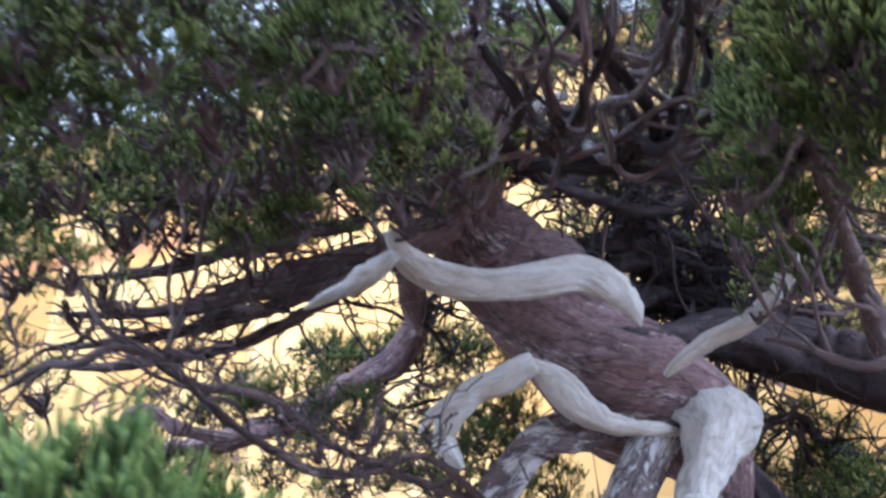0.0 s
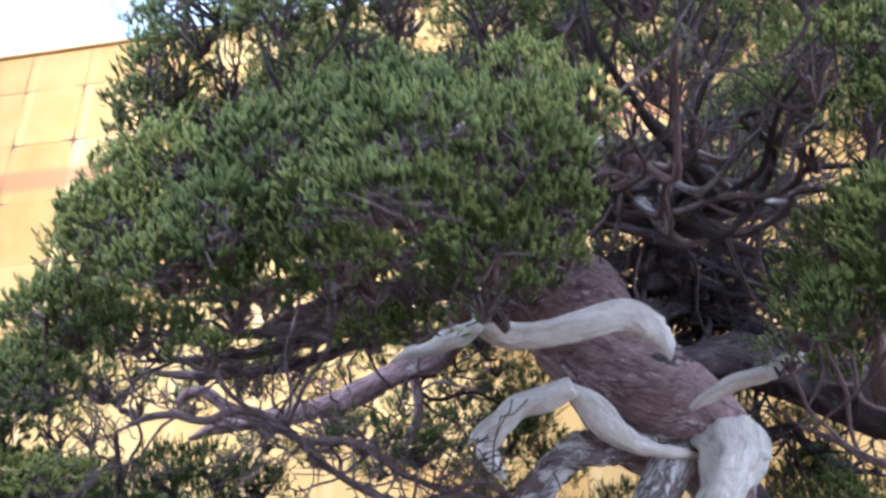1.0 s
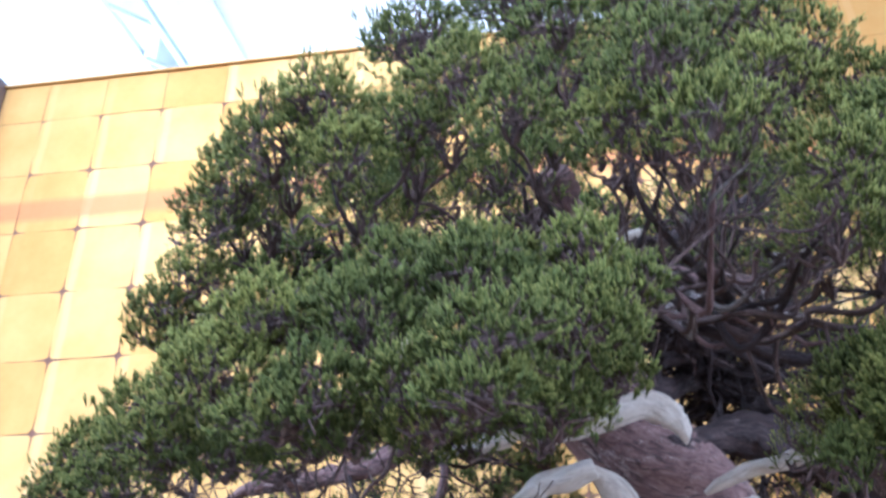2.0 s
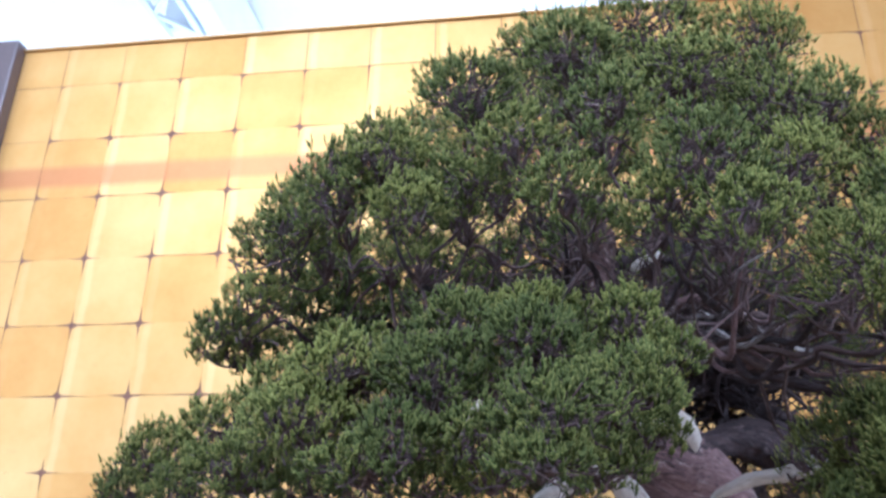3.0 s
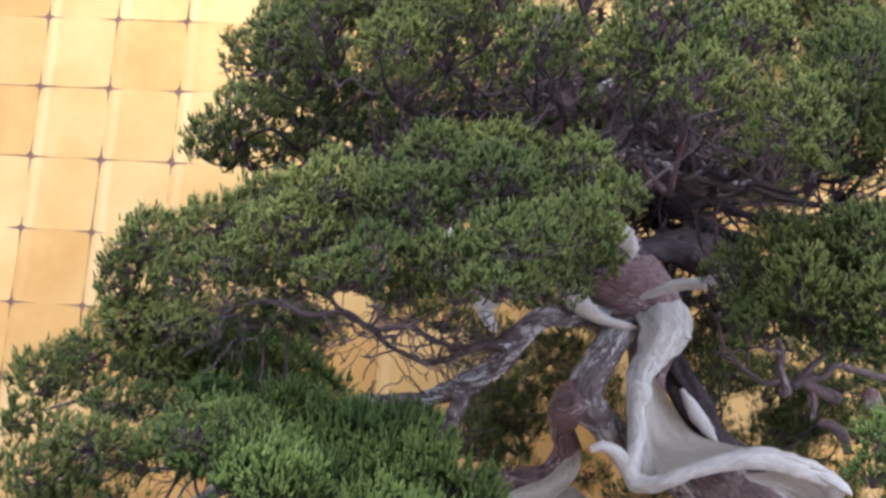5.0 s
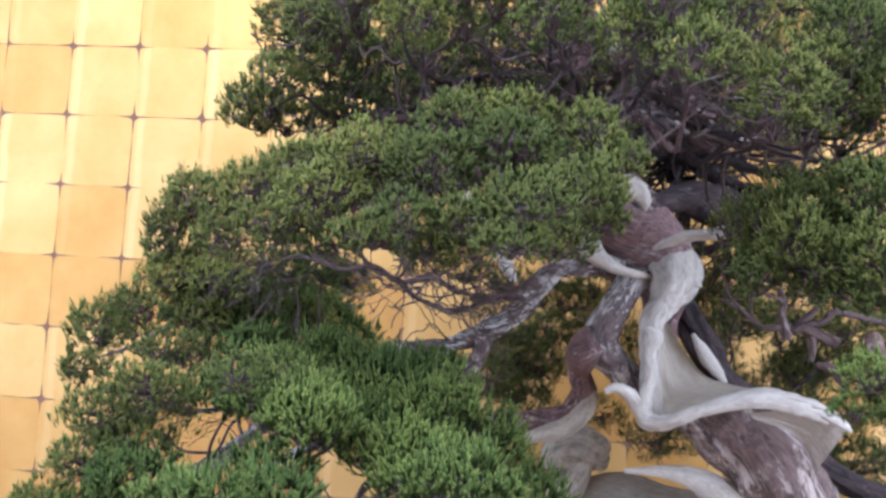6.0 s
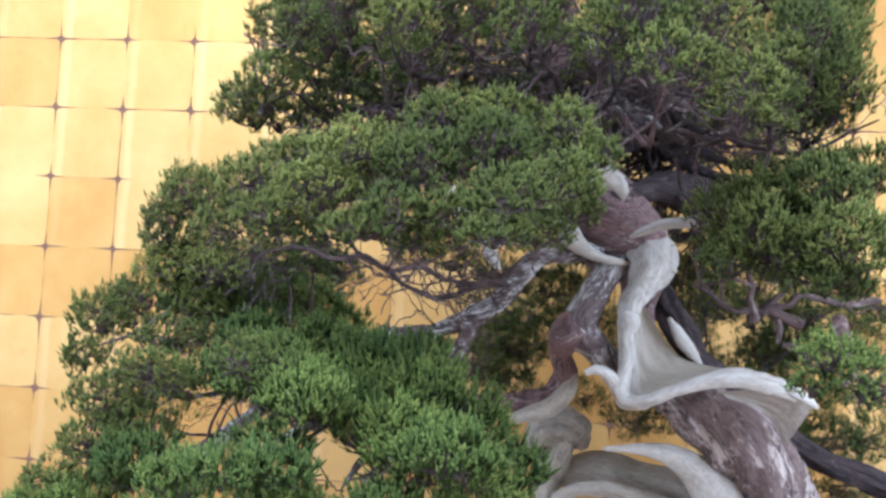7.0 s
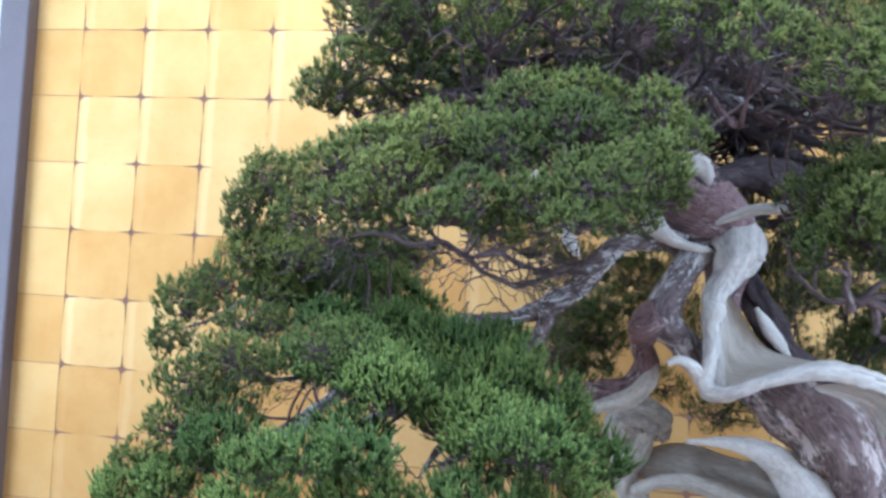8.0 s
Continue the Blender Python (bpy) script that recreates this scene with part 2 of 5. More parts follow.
wall_with_window("wall_north", "x", Y1, 0.2, X0 - 0.2, X1 + 0.2, -2.4, 0.9, 1.4, 3.0, "window_1")
wall_with_window("wall_west", "y", X0 - 0.2, 0.2, Y0, Y1, -3.3, -0.5, 0.8, 2.5, "window_2")
# unseen wall, coloured tan so the gold mirrors something darker
structure(box_part("wall_south", PLASTER_TAN, None, X0 - 0.2, X1 + 0.2, Y0 - 0.2, Y0, 0, TOP), "plain unseen wall, tan to deepen the gold's reflection", "wall")
# this wall's window is unseen, added for the front-right light
wall_with_window("wall_east", "y", X1, 0.2, Y0, Y1, -3.5, -1.1, 0.8, 2.6, "added_window_3")

# ---- steel girder under the ceiling ----
roof_girder = tagged(new("roof_girder"), "pale painted steel lattice girder under the white ceiling", "girder")
roof_girder.location = (-1.15, 0.3, 2.9)


def girder_part(name, *size):
    ob = box_part(name, STEEL, roof_girder, *size, bevel=0.002)
    ob.location = (1.15, -0.3, -2.9)


girder_part("beam", -1.135, -1.075, -1.1, 1.69, 2.90, 3.09)
girder_part("chord", -1.165, -1.148, -1.1, 1.69, 2.90, 2.92)
girder_part("chord", -1.262, -1.245, -1.1, 1.69, 2.90, 2.92)
for k in range(24):
    bm = bmesh.new()
    box(bm, -0.006, 0.006, -0.066, 0.066, -0.006, 0.006)
    turn = math.radians(42 if k % 2 else -42)
    bmesh.ops.transform(bm, matrix=Matrix.Translation((-1.205, -1.0 + k * 0.105, 2.91)) @ Matrix.Rotation(turn, 4, "Z"), verts=bm.verts)
    part("lattice_bar", bm, STEEL, roof_girder).location = (1.15, -0.3, -2.9)
for k in range(4):
    girder_part("hanger", -1.262, -1.148, -0.9 + k * 0.8, -0.88 + k * 0.8, 2.92, 3.1)

# ---- the gold screen ----
LEAF = 0.107
BASE = 1.80 - 8 * LEAF
gold_screen = tagged(new("gold_screen"), "standing screen of square gold leaves in a dark lacquer frame", "screen")
gold_screen.location = (0, 0.02, 0)
S0, S1, STOP = -1.092, -1.007 + 20 * LEAF + 0.03, 2.305


def screen_part(name, mat, *size, bevel=0.0, label=""):
    ob = box_part(name, mat, gold_screen, *size, bevel=bevel, label=label)
    ob.location = (0, -0.02, 0)
    return ob


screen_part("backing", JOINT, S0, S1, 0.0006, 0.028, BASE - 0.02, STOP)
screen_part("lower_panel", LACQUER, S0, S1, -0.004, 0.03, 0.06, BASE - 0.02, label="dark lacquer lower panel")
screen_part("frame_post", LACQUER, S0 - 0.052, S0, -0.022, 0.034, 0.0, STOP + 0.012, bevel=0.004)
screen_part("frame_post", LACQUER, S1, S1 + 0.052, -0.022, 0.034, 0.0, STOP + 0.012, bevel=0.004)
screen_part("frame_rail", GOLD, S0, S1, -0.006, 0.034, STOP, STOP + 0.004, bevel=0.001)

# ---- limbs ----
rng = np.random.default_rng(7)
bonsai_tree = tagged(new("bonsai_tree"), "old juniper bonsai with twisted trunk, bleached deadwood and green pads", "bonsai")
bonsai_tree.location = (0.19, -0.44, 1.05)
HOME = Vector((0.19, -0.44, 1.05))
LIMB_POINTS = []


def smooth_path(pts, steps):
    """Catmull-Rom through the points, evenly spaced."""
    p = np.array(pts, dtype=float)
    p = np.vstack([2 * p[0] - p[1], p, 2 * p[-1] - p[-2]])
    rows = []
    for i in range(1, len(p) - 2):
        for s in np.linspace(0, 1, 24, endpoint=False):
            a, b, c, d = p[i - 1:i + 3]
            rows.append(0.5 * (2 * b + (c - a) * s + (2 * a - 5 * b + 4 * c - d) * s * s + (3 * b - a - 3 * c + d) * s ** 3))
    rows = np.array(rows + [p[-2]])
    run = np.concatenate([[0], np.cumsum(np.linalg.norm(np.diff(rows[:, :3], axis=0), axis=1))])
    want = np.linspace(0, run[-1], steps)
    return np.stack([np.interp(want, run, rows[:, k]) for k in range(rows.shape[1])], axis=1), want


def sweep(pts, steps, sides, lump=0.2, groove=0.1, twist=0.0, flat=1.0, seed=0.0, tilt=0.15):
    path, run = smooth_path(pts, steps)
    c, r = path[:, :3], np.maximum(path[:, 3], 0.0004)
    t = np.gradient(c, axis=0)
    t /= np.linalg.norm(t, axis=1)[:, None]
    if flat < 1:
        face = np.array([0.0, -1.0, tilt])
        b = np.cross(t, face)
        b /= np.linalg.norm(b, axis=1)[:, None]
    else:
        b = np.zeros_like(t)
        v = np.cross(t[0], (0.3, 1.0, 0.2))
        for i in range(len(t)):
            v = v - t[i] * (v @ t[i])
            v /= np.linalg.norm(v)
            b[i] = v
    n = np.cross(b, t)
    verts, grain = [], []
    for i in range(steps):
        for j in range(sides):
            a = 2 * math.pi * j / sides
            w = a + twist * run[i] * 22
            mean = max(r[i], 0.004)
            q = Vector((math.cos(w) * 1.1 + seed, math.sin(w) * 1.1, run[i] / mean * 0.35))
            big = noise.noise(q)
            q2 = Vector((math.cos(w) * 4.2 + seed, math.sin(w) * 4.2, run[i] / mean * 0.30))
            cut = 1 - abs(noise.noise(q2)) * 2
            k = r[i] * (1 + lump * big * 1.6 - groove * max(cut, 0) ** 2 + groove * 0.4)
            rise = math.sin(a)
            if flat < 1:
                rise = math.copysign(abs(rise) ** 1.5, rise)
            verts.append(c[i] + k * (math.cos(a) * b[i] + rise * flat * n[i]))
            grain.append((math.cos(w) * mean + seed, math.sin(w) * mean, run[i]))
    faces = []
    for i in range(steps - 1):
        for j in range(sides):
            k = (j + 1) % sides
            faces.append((i * sides + j, i * sides + k, (i + 1) * sides + k, (i + 1) * sides + j))
    faces.append(tuple(range(sides))[::-1])
    faces.append(tuple(range((steps - 1) * sides, steps * sides)))
    return np.array(verts), faces, np.array(grain), c, r


SEED, TRUNK, DEAD_POINTS = [0.0], [], []
DEAD = (DEADWOOD, WHITEWOOD, HOLLOW, GREYWOOD)


def limb(name, mat, pts, steps=60, sides=12, lump=0.2, groove=0.1, twist=0.0, flat=1.0, thin=1.0, tilt=0.15, label=""):
    SEED[0] += 3.7
    pts = [(x, y, z, r * thin) for x, y, z, r in pts]
    verts, faces, grain, c, r = sweep(pts, steps, sides, lump, groove, twist, flat, SEED[0], tilt)
    if mat not in DEAD:
        LIMB_POINTS.extend((*p, q) for p, q in zip(c[::3], r[::3]))
    if mat in DEAD:
        DEAD_POINTS.extend(c[::4])
    dead = mat in DEAD or name == "live_vein"
    made = mesh_object(name, verts - np.array(HOME), faces, mat, TRUNK[0] if dead and TRUNK else bonsai_tree, label, vectors={"grain": grain})
    if name == "trunk":
        TRUNK.append(made)
    return made


def membrane(name, mat, a, b, sag, thick=0.004, steps=44, across=22, label=""):
    """A thin hollowed web of wood between two edges."""
    pa, _ = smooth_path([(*p, 0) for p in a], steps)
    pb, _ = smooth_path([(*p, 0) for p in b], steps)
    verts, grain, faces = [], [], []
    for side in (0, 1):
        for i in range(steps):
            for j in range(across):
                s = j / (across - 1)
                p = pa[i, :3] * (1 - s) + pb[i, :3] * s
                hollow = sag * 4 * s * (1 - s) * math.sin(math.pi * min(1, 0.15 + i / steps))
                fold = 0.0025 * noise.noise(Vector((s * 7 + i * 0.02, i * 0.05, 2.0)))
                verts.append(p + np.array((0, hollow + fold + side * thick, 0)))
                grain.append((s * 0.03, side * 0.01, i / steps * 0.1))
    half = steps * across
    for side in (0, 1):
        for i in range(steps - 1):
            for j in range(across - 1):
                k = side * half + i * across + j
                f = (k, k + 1, k + across + 1, k + across)
                faces.append(f if side else f[::-1])
    rim = [i * across for i in range(steps)] + [(steps - 1) * across + j for j in range(1, across)]
    rim += [i * across + across - 1 for i in range(steps - 2, -1, -1)] + list(range(across - 2, 0, -1))
    for k, q in enumerate(rim):
        w = rim[(k + 1) % len(rim)]
        faces.append((q, w, w + half, q + half))
    mesh_object(name, np.array(verts) - np.array(HOME), faces, mat, TRUNK[0], label, vectors={"grain": grain})


# ---- foliage ----
def shoot(verts, faces, tips, base, mid, end, radius, t0, t1):
    """A slim cord-like shoot that swells towards its blunt young end."""
    k = len(verts)
    d = (end - base) / np.linalg.norm(end - base)
    u = np.cross(d, (0.31, 0.77, 0.55))
    u /= np.linalg.norm(u)
    v = np.cross(d, u)
    turn = rng.uniform(0, 2)
    neck = mid * 0.25 + end * 0.75
    verts.append(base)
    for at, r in ((mid, radius * 0.8), (neck, radius)):
        verts.extend(at + r * (math.cos(turn + 2.094 * j) * u + math.sin(turn + 2.094 * j) * v) for j in range(3))
    verts.append(end)
    tips.extend((t0, *[t0 + (t1 - t0) * 0.5] * 3, *[t0 + (t1 - t0) * 0.88] * 3, t1))
    for j in range(3):
        a, c = k + 1 + j, k + 1 + (j + 1) % 3
        faces.append((k, c, a))
        faces.extend(((a, c, c + 3), (a, c + 3, a + 3)))
        faces.append((a + 3, c + 3, k + 7))


def bud(verts, faces, tips, root, end, radius, t0):
    """A short blunt side shoot."""
    k = len(verts)
    d = (end - root) / np.linalg.norm(end - root)
    u = np.cross(d, (0.31, 0.77, 0.55))
    u /= np.linalg.norm(u)
    v = np.cross(d, u)
    verts.append(root)
    verts.extend(end + radius * (math.cos(2.094 * j) * u + math.sin(2.094 * j) * v) for j in range(3))
    tips.extend((t0, 0.95, 0.95, 0.95))
    faces.extend(((k, k + 2, k + 1), (k, k + 3, k + 2), (k, k + 1, k + 3), (k + 1, k + 2, k + 3)))


def tuft(fan, count):
    """A spray of blunt cord-like juniper shoots, one unit tall, pointing up."""
    verts, faces, tips = [], [], []
    for k in range(count):
        turn, lean = rng.uniform(0, 6.283), abs(rng.normal(0, fan))
        base = np.array((0, 0, rng.uniform(0.0, 0.2)))
        way = np.array((math.sin(lean) * math.cos(turn), math.sin(lean) * math.sin(turn), math.cos(lean)))
        size = rng.uniform(0.55, 1.0) - base[2] * 0.4
        end = base + way * size + np.array((0, 0, 0.16 * size))
        mid = base + way * size * 0.6
        shoot(verts, faces, tips, base, mid, end, rng.uniform(0.040, 0.055), 0.0, 1.0)
        for _ in range(2):
            turn2, f = rng.uniform(0, 6.283), rng.uniform(0.4, 0.85)
            root = base * (1 - f) + mid * f
            side = np.array((math.cos(turn2), math.sin(turn2), rng.uniform(1.0, 2.0)))
            side = way * 0.6 + side / np.linalg.norm(side) * 0.8
            side /= np.linalg.norm(side)
            bud(verts, faces, tips, root, root + side * rng.uniform(0.20, 0.36), rng.uniform(0.040, 0.054), f * 0.5)
    return np.array(verts), np.array(faces, dtype=np.int32), np.array(tips)


def plain_tuft():
    """A simpler spray for the shaded inner layers."""
    verts, faces, tips = [], [], []
    for k in range(5):
        turn, lean = rng.uniform(0, 6.283), abs(rng.normal(0, 0.55))
        root = np.array((0, 0, rng.uniform(0.0, 0.35)))
        way = np.array((math.sin(lean) * math.cos(turn), math.sin(lean) * math.sin(turn), math.cos(lean)))
        bud(verts, faces, tips, root, root + way * rng.uniform(0.4, 0.85), rng.uniform(0.034, 0.048), 0.1)
    return np.array(verts), np.array(faces, dtype=np.int32), np.array(tips)


TUFTS = [tuft(0.46, 3) for _ in range(16)]
THIN_TUFTS = [plain_tuft() for _ in range(10)]


def turned(d, spin):
    """Rotation that takes z to d, after a spin."""
    d = d / np.linalg.norm(d)
    ref = np.array((0.0, 0.0, 1.0)) if abs(d[2]) < 0.9 else np.array((1.0, 0.0, 0.0))
    u = np.cross(ref, d)
    u /= np.linalg.norm(u)
    v = np.cross(d, u)
    c, s = math.cos(spin), math.sin(spin)
    return np.stack([u * c + v * s, -u * s + v * c, d], axis=1)


def twig(store, a, b, r0, r1, sag, steps=6, sides=5):
    """Adds a thin crooked twig from a to b to the store of verts, faces and grain."""
    verts, faces, grain = store
    start = len(verts)
    d = b - a
    size = np.linalg.norm(d)
    if size < 0.002:
        return
    d /= size
    u = np.cross(d, (0.2, 0.5, 0.8))
    u /= np.linalg.norm(u)
    v = np.cross(d, u)
    waves = rng.normal(0, 0.05 * size, (3, 2))
    s_all = np.linspace(0, 1, steps)[:, None]
    crook = sum(waves[k] * np.sin(math.pi * (k + 1) * s_all) / (1 + 0.3 * k) for k in range(3))
    for i in range(steps):
        s = i / (steps - 1)
        p = a + (b - a) * s + u * crook[i, 0] + v * crook[i, 1] + np.array((0, 0, -sag * size * 4 * s * (1 - s)))
        r = r0 + (r1 - r0) * s
        for j in range(sides):
            k = 6.2832 * j / sides
            verts.append(p + r * (math.cos(k) * u + math.sin(k) * v))
            grain.append((math.cos(k) * 0.002 + start * 0.001, math.sin(k) * 0.002, s * size))
    for i in range(steps - 1):
        for j in range(sides):
            k = (j + 1) % sides
            faces.append((start + i * sides + j, start + i * sides + k, start + (i + 1) * sides + k, start + (i + 1) * sides + j))


def foliage(label, clumps, density=1.0, length=1.0, layers=(), tone=0.0, thin=False, lift=1.0, slim=1.0):
    """A pad of tufts on rounded clumps; layers are shadier clumps set behind: shift back, shift up, size, density."""
    limbs = np.array([p for p in LIMB_POINTS if p[3] < 0.011])
    rows = [(*c, 1.0) for c in clumps]
    for dy, dz, k, share in layers:
        for x, y, z, rx, rz in clumps:
            rows.append((x + rng.normal(0, 0.006), y + dy, z + dz + rng.normal(0, 0.005), rx * k, rz * k, share))
    cl = np.array(rows)
    centre = cl[:, :3]
    radii = np.stack([cl[:, 3], (cl[:, 3] + cl[:, 4]) / 2, cl[:, 4]], axis=1)
    V, Fc, T, C, base = [], [], [], [], 0
    store = ([], [], [])
    for i, (c, rad) in enumerate(zip(centre, radii)):
        hue = rng.uniform(0.0, 0.95) + tone
        anchor = c + np.array((0, 0.35, -0.45)) * rad
        reach = np.linalg.norm(limbs[:, :3] - anchor, axis=1)
        near = limbs[np.argsort(reach)[rng.integers(0, 30)]]
        if np.linalg.norm(near[:3] - anchor) < 0.07:
            twig(store, near[:3], anchor, min(0.0014, near[3] * 0.6), 0.0009, 0.06, steps=12, sides=6)
        hubs = []
        for _ in range(9):
            d = rng.normal(0, 1, 3)
            d[2] = d[2] * 0.7
            hub = c + d / np.linalg.norm(d) * rad * 0.42
            twig(store, anchor, hub, 0.0011, 0.0007, -0.05, steps=6, sides=4)
            hubs.append(hub)
        area = 4 * math.pi * (((rad[0] * rad[1]) ** 1.6 + (rad[0] * rad[2]) ** 1.6 + (rad[1] * rad[2]) ** 1.6) / 3) ** (1 / 1.6)
        for _ in range(int(area / 1.3e-5 * density * cl[i, 5])):
            d = rng.normal(0, 1, 3)
            d /= np.linalg.norm(d)
            back = i >= len(clumps)
            if d[2] < -0.35 and (back or rng.random() < 0.5):
                continue
            if d[1] > 0.3 and rng.random() < 0.9:
                continue
            lobes = 1 + 0.44 * noise.noise(Vector(d * 2.6) + Vector((i * 5.0, 0, 0)))
            p = c + d * rad * rng.uniform(0.58, 0.93) * lobes
            inside = np.linalg.norm((p - centre) / radii, axis=1)
            inside[i] = 9
            if inside.min() < 0.6:
                continue
            normal = d / rad
            normal /= np.linalg.norm(normal)
            way = normal * 0.55 + np.array((0, 0, lift)) + rng.normal(0, 0.17, 3)
            kinds = THIN_TUFTS if thin or back else TUFTS
            tv, tf, tt = kinds[rng.integers(len(kinds))]
            size = rng.uniform(0.0060, 0.0092) * length * (1.25 if back else 1.0)
            V.append(p + (tv * np.array((slim, slim, 1.0)) * size) @ turned(way, rng.uniform(0, 6.28)).T)
            Fc.append(tf + base)
            T.append(tt)
            C.append(np.full(len(tv), np.clip(hue + rng.normal(0, 0.16), 0, 1)))
            base += len(tv)
            if rng.random() < 0.16:
                twig(store, hubs[rng.integers(len(hubs))], p, 0.0006, 0.0004, 0.0, steps=4, sides=3)
    ob = mesh_object("foliage_pad", np.concatenate(V) - np.array(HOME), np.concatenate(Fc), YOUNG_FOLIAGE if "shoots" in label else FOLIAGE, bonsai_tree, label, smooth=False,
                     floats={"tip": np.concatenate(T), "tint": np.concatenate(C)})
    tagged(ob, kind="stuff")
    tw = mesh_object("twig_mass", np.array(store[0]) - np.array(HOME), store[1], TWIG, ob, "tangle of thin brown twigs", vectors={"grain": store[2]})
    tagged(tw, kind="stuff")


# openings between the limbs that stay free of twigs: centre and radius
OPENINGS = np.array([
    (-0.307, -0.450, 1.445, 0.020), (-0.259, -0.450, 1.432, 0.024), (-0.077, -0.450, 1.571, 0.013), (-0.004, -0.450, 1.558, 0.022), (-0.077, -0.450, 1.524, 0.012),
    (-0.034, -0.450, 1.490, 0.012), (-0.071, -0.450, 1.601, 0.013), (0.052, -0.450, 1.560, 0.012), (0.087, -0.450, 1.609, 0.012), (0.013, -0.450, 1.424, 0.023),
    (-0.227, -0.450, 1.707, 0.012), (-0.441, -0.450, 1.589, 0.033), (-0.449, -0.450, 1.555, 0.024), (-0.314, -0.450, 1.590, 0.014), (-0.159, -0.450, 1.627, 0.012),
    (-0.018, -0.450, 1.465, 0.012), (-0.106, -0.450, 1.708, 0.012), (-0.076, -0.450, 1.687, 0.012), (-0.331, -0.450, 1.557, 0.012), (-0.280, -0.450, 1.523, 0.013),
    (-0.242, -0.450, 1.527, 0.012)])


def tangle(count, x0, x1, y0, y1, z0, z1, reach=0.06, stout=0.0012, mat=None):
    """Crooked bare twigs that leave the limbs inside a box."""
    limbs = np.array([p for p in LIMB_POINTS if p[3] < 0.012 and x0 < p[0] < x1 and y0 < p[1] < y1 and z0 < p[2] < z1])
    bones = np.array(DEAD_POINTS)
    store = ([], [], [])
    for _ in range(count):
        a = limbs[rng.integers(len(limbs))]
        d = rng.normal(0, 1, 3)
        d[2] = d[2] * 0.7 + 0.15
        d /= np.linalg.norm(d)
        b = a[:3] + d * reach * rng.uniform(0.5, 1.3)
        if (b[1] < -0.45 and -0.17 < b[0] < 0.08 and b[2] < 1.60) or (b[0] < -0.345 and b[2] > 1.49):
            continue
        if min(np.linalg.norm(bones - b, axis=1).min(), np.linalg.norm(bones - (a[:3] + b) / 2, axis=1).min()) < 0.022:
            continue
        probe = np.stack([a[:3] * (1 - f) + b * f for f in (0.15, 0.4, 0.7, 1.0)])
        off = probe[:, None, :] - OPENINGS[None, :, :3]
        off[:, :, 1] *= 0.25
        if (np.linalg.norm(off, axis=2) < OPENINGS[None, :, 3] * 0.75).any():
            continue
        thick = min(stout, a[3] * 0.5) * rng.uniform(0.4, 1.0)
        twig(store, a[:3], b, thick, thick * 0.55, rng.uniform(-0.1, 0.1), steps=8, sides=4)
        for _ in range(3):
            e = rng.normal(0, 1, 3)
            e[2] += 0.2
            f = rng.uniform(0.4, 1.0)
            root = a[:3] * (1 - f) + b * f
            twig(store, root, root + (e / np.linalg.norm(e) + d * 0.6) * reach * rng.uniform(0.25, 0.6), thick * 0.5, 0.0005, 0.0, steps=5, sides=4)
    if not store[0]:
        return
    tw = mesh_object("twig_mass", np.array(store[0]) - np.array(HOME), store[1], mat or TWIG, bonsai_tree, "tangle of crooked bare brown twigs", vectors={"grain": store[2]})
    tagged(tw, kind="stuff")


# -- limbs and pads --
limb("trunk", SILVER, [(0.176, -0.440, 1.115, 0.0754), (0.154, -0.440, 1.157, 0.0599), (0.093, -0.442, 1.198, 0.0452), (0.065, -0.446, 1.245, 0.0374), (0.049, -0.450, 1.276, 0.0344), (0.034, -0.455, 1.304, 0.0334), (0.013, -0.460, 1.327, 0.0333), (-0.011, -0.460, 1.342, 0.0285), (-0.033, -0.456, 1.356, 0.0218), (-0.055, -0.440, 1.376, 0.0146), (-0.063, -0.435, 1.400, 0.0079)], sides=56, steps=220, lump=0.13, groove=0.16, twist=0.5, label="thick lower trunk with silvered flaking bark")
limb("upper_trunk", BARK, [(-0.046, -0.445, 1.365, 0.0145), (-0.055, -0.440, 1.376, 0.0166), (-0.067, -0.435, 1.408, 0.0138), (-0.070, -0.440, 1.435, 0.0137), (-0.070, -0.452, 1.460, 0.0203), (-0.079, -0.452, 1.485, 0.0340), (-0.108, -0.456, 1.510, 0.0409), (-0.136, -0.466, 1.544, 0.0341), (-0.154, -0.482, 1.569, 0.0363), (-0.171, -0.508, 1.585, 0.0290), (-0.180, -0.540, 1.593, 0.0202), (-0.167, -0.560, 1.605, 0.0179), (-0.159, -0.560, 1.632, 0.0178), (-0.160, -0.575, 1.653, 0.0146), (-0.163, -0.600, 1.669, 0.0105)], sides=64, steps=240, lump=0.15, groove=0.09, twist=-0.5, label="twisted purple-brown live trunk with fibrous bark")
limb("live_vein", BRANCH, [(-0.087, -0.475, 1.478, 0.0094), (-0.101, -0.482, 1.463, 0.0149), (-0.116, -0.488, 1.438, 0.0166), (-0.123, -0.490, 1.414, 0.0184), (-0.110, -0.487, 1.395, 0.0166), (-0.095, -0.480, 1.377, 0.0120), (-0.079, -0.465, 1.358, 0.0085)], thin=0.78, sides=26, steps=110, lump=0.2, groove=0.16, twist=0.15, label="silvered brown live vein")
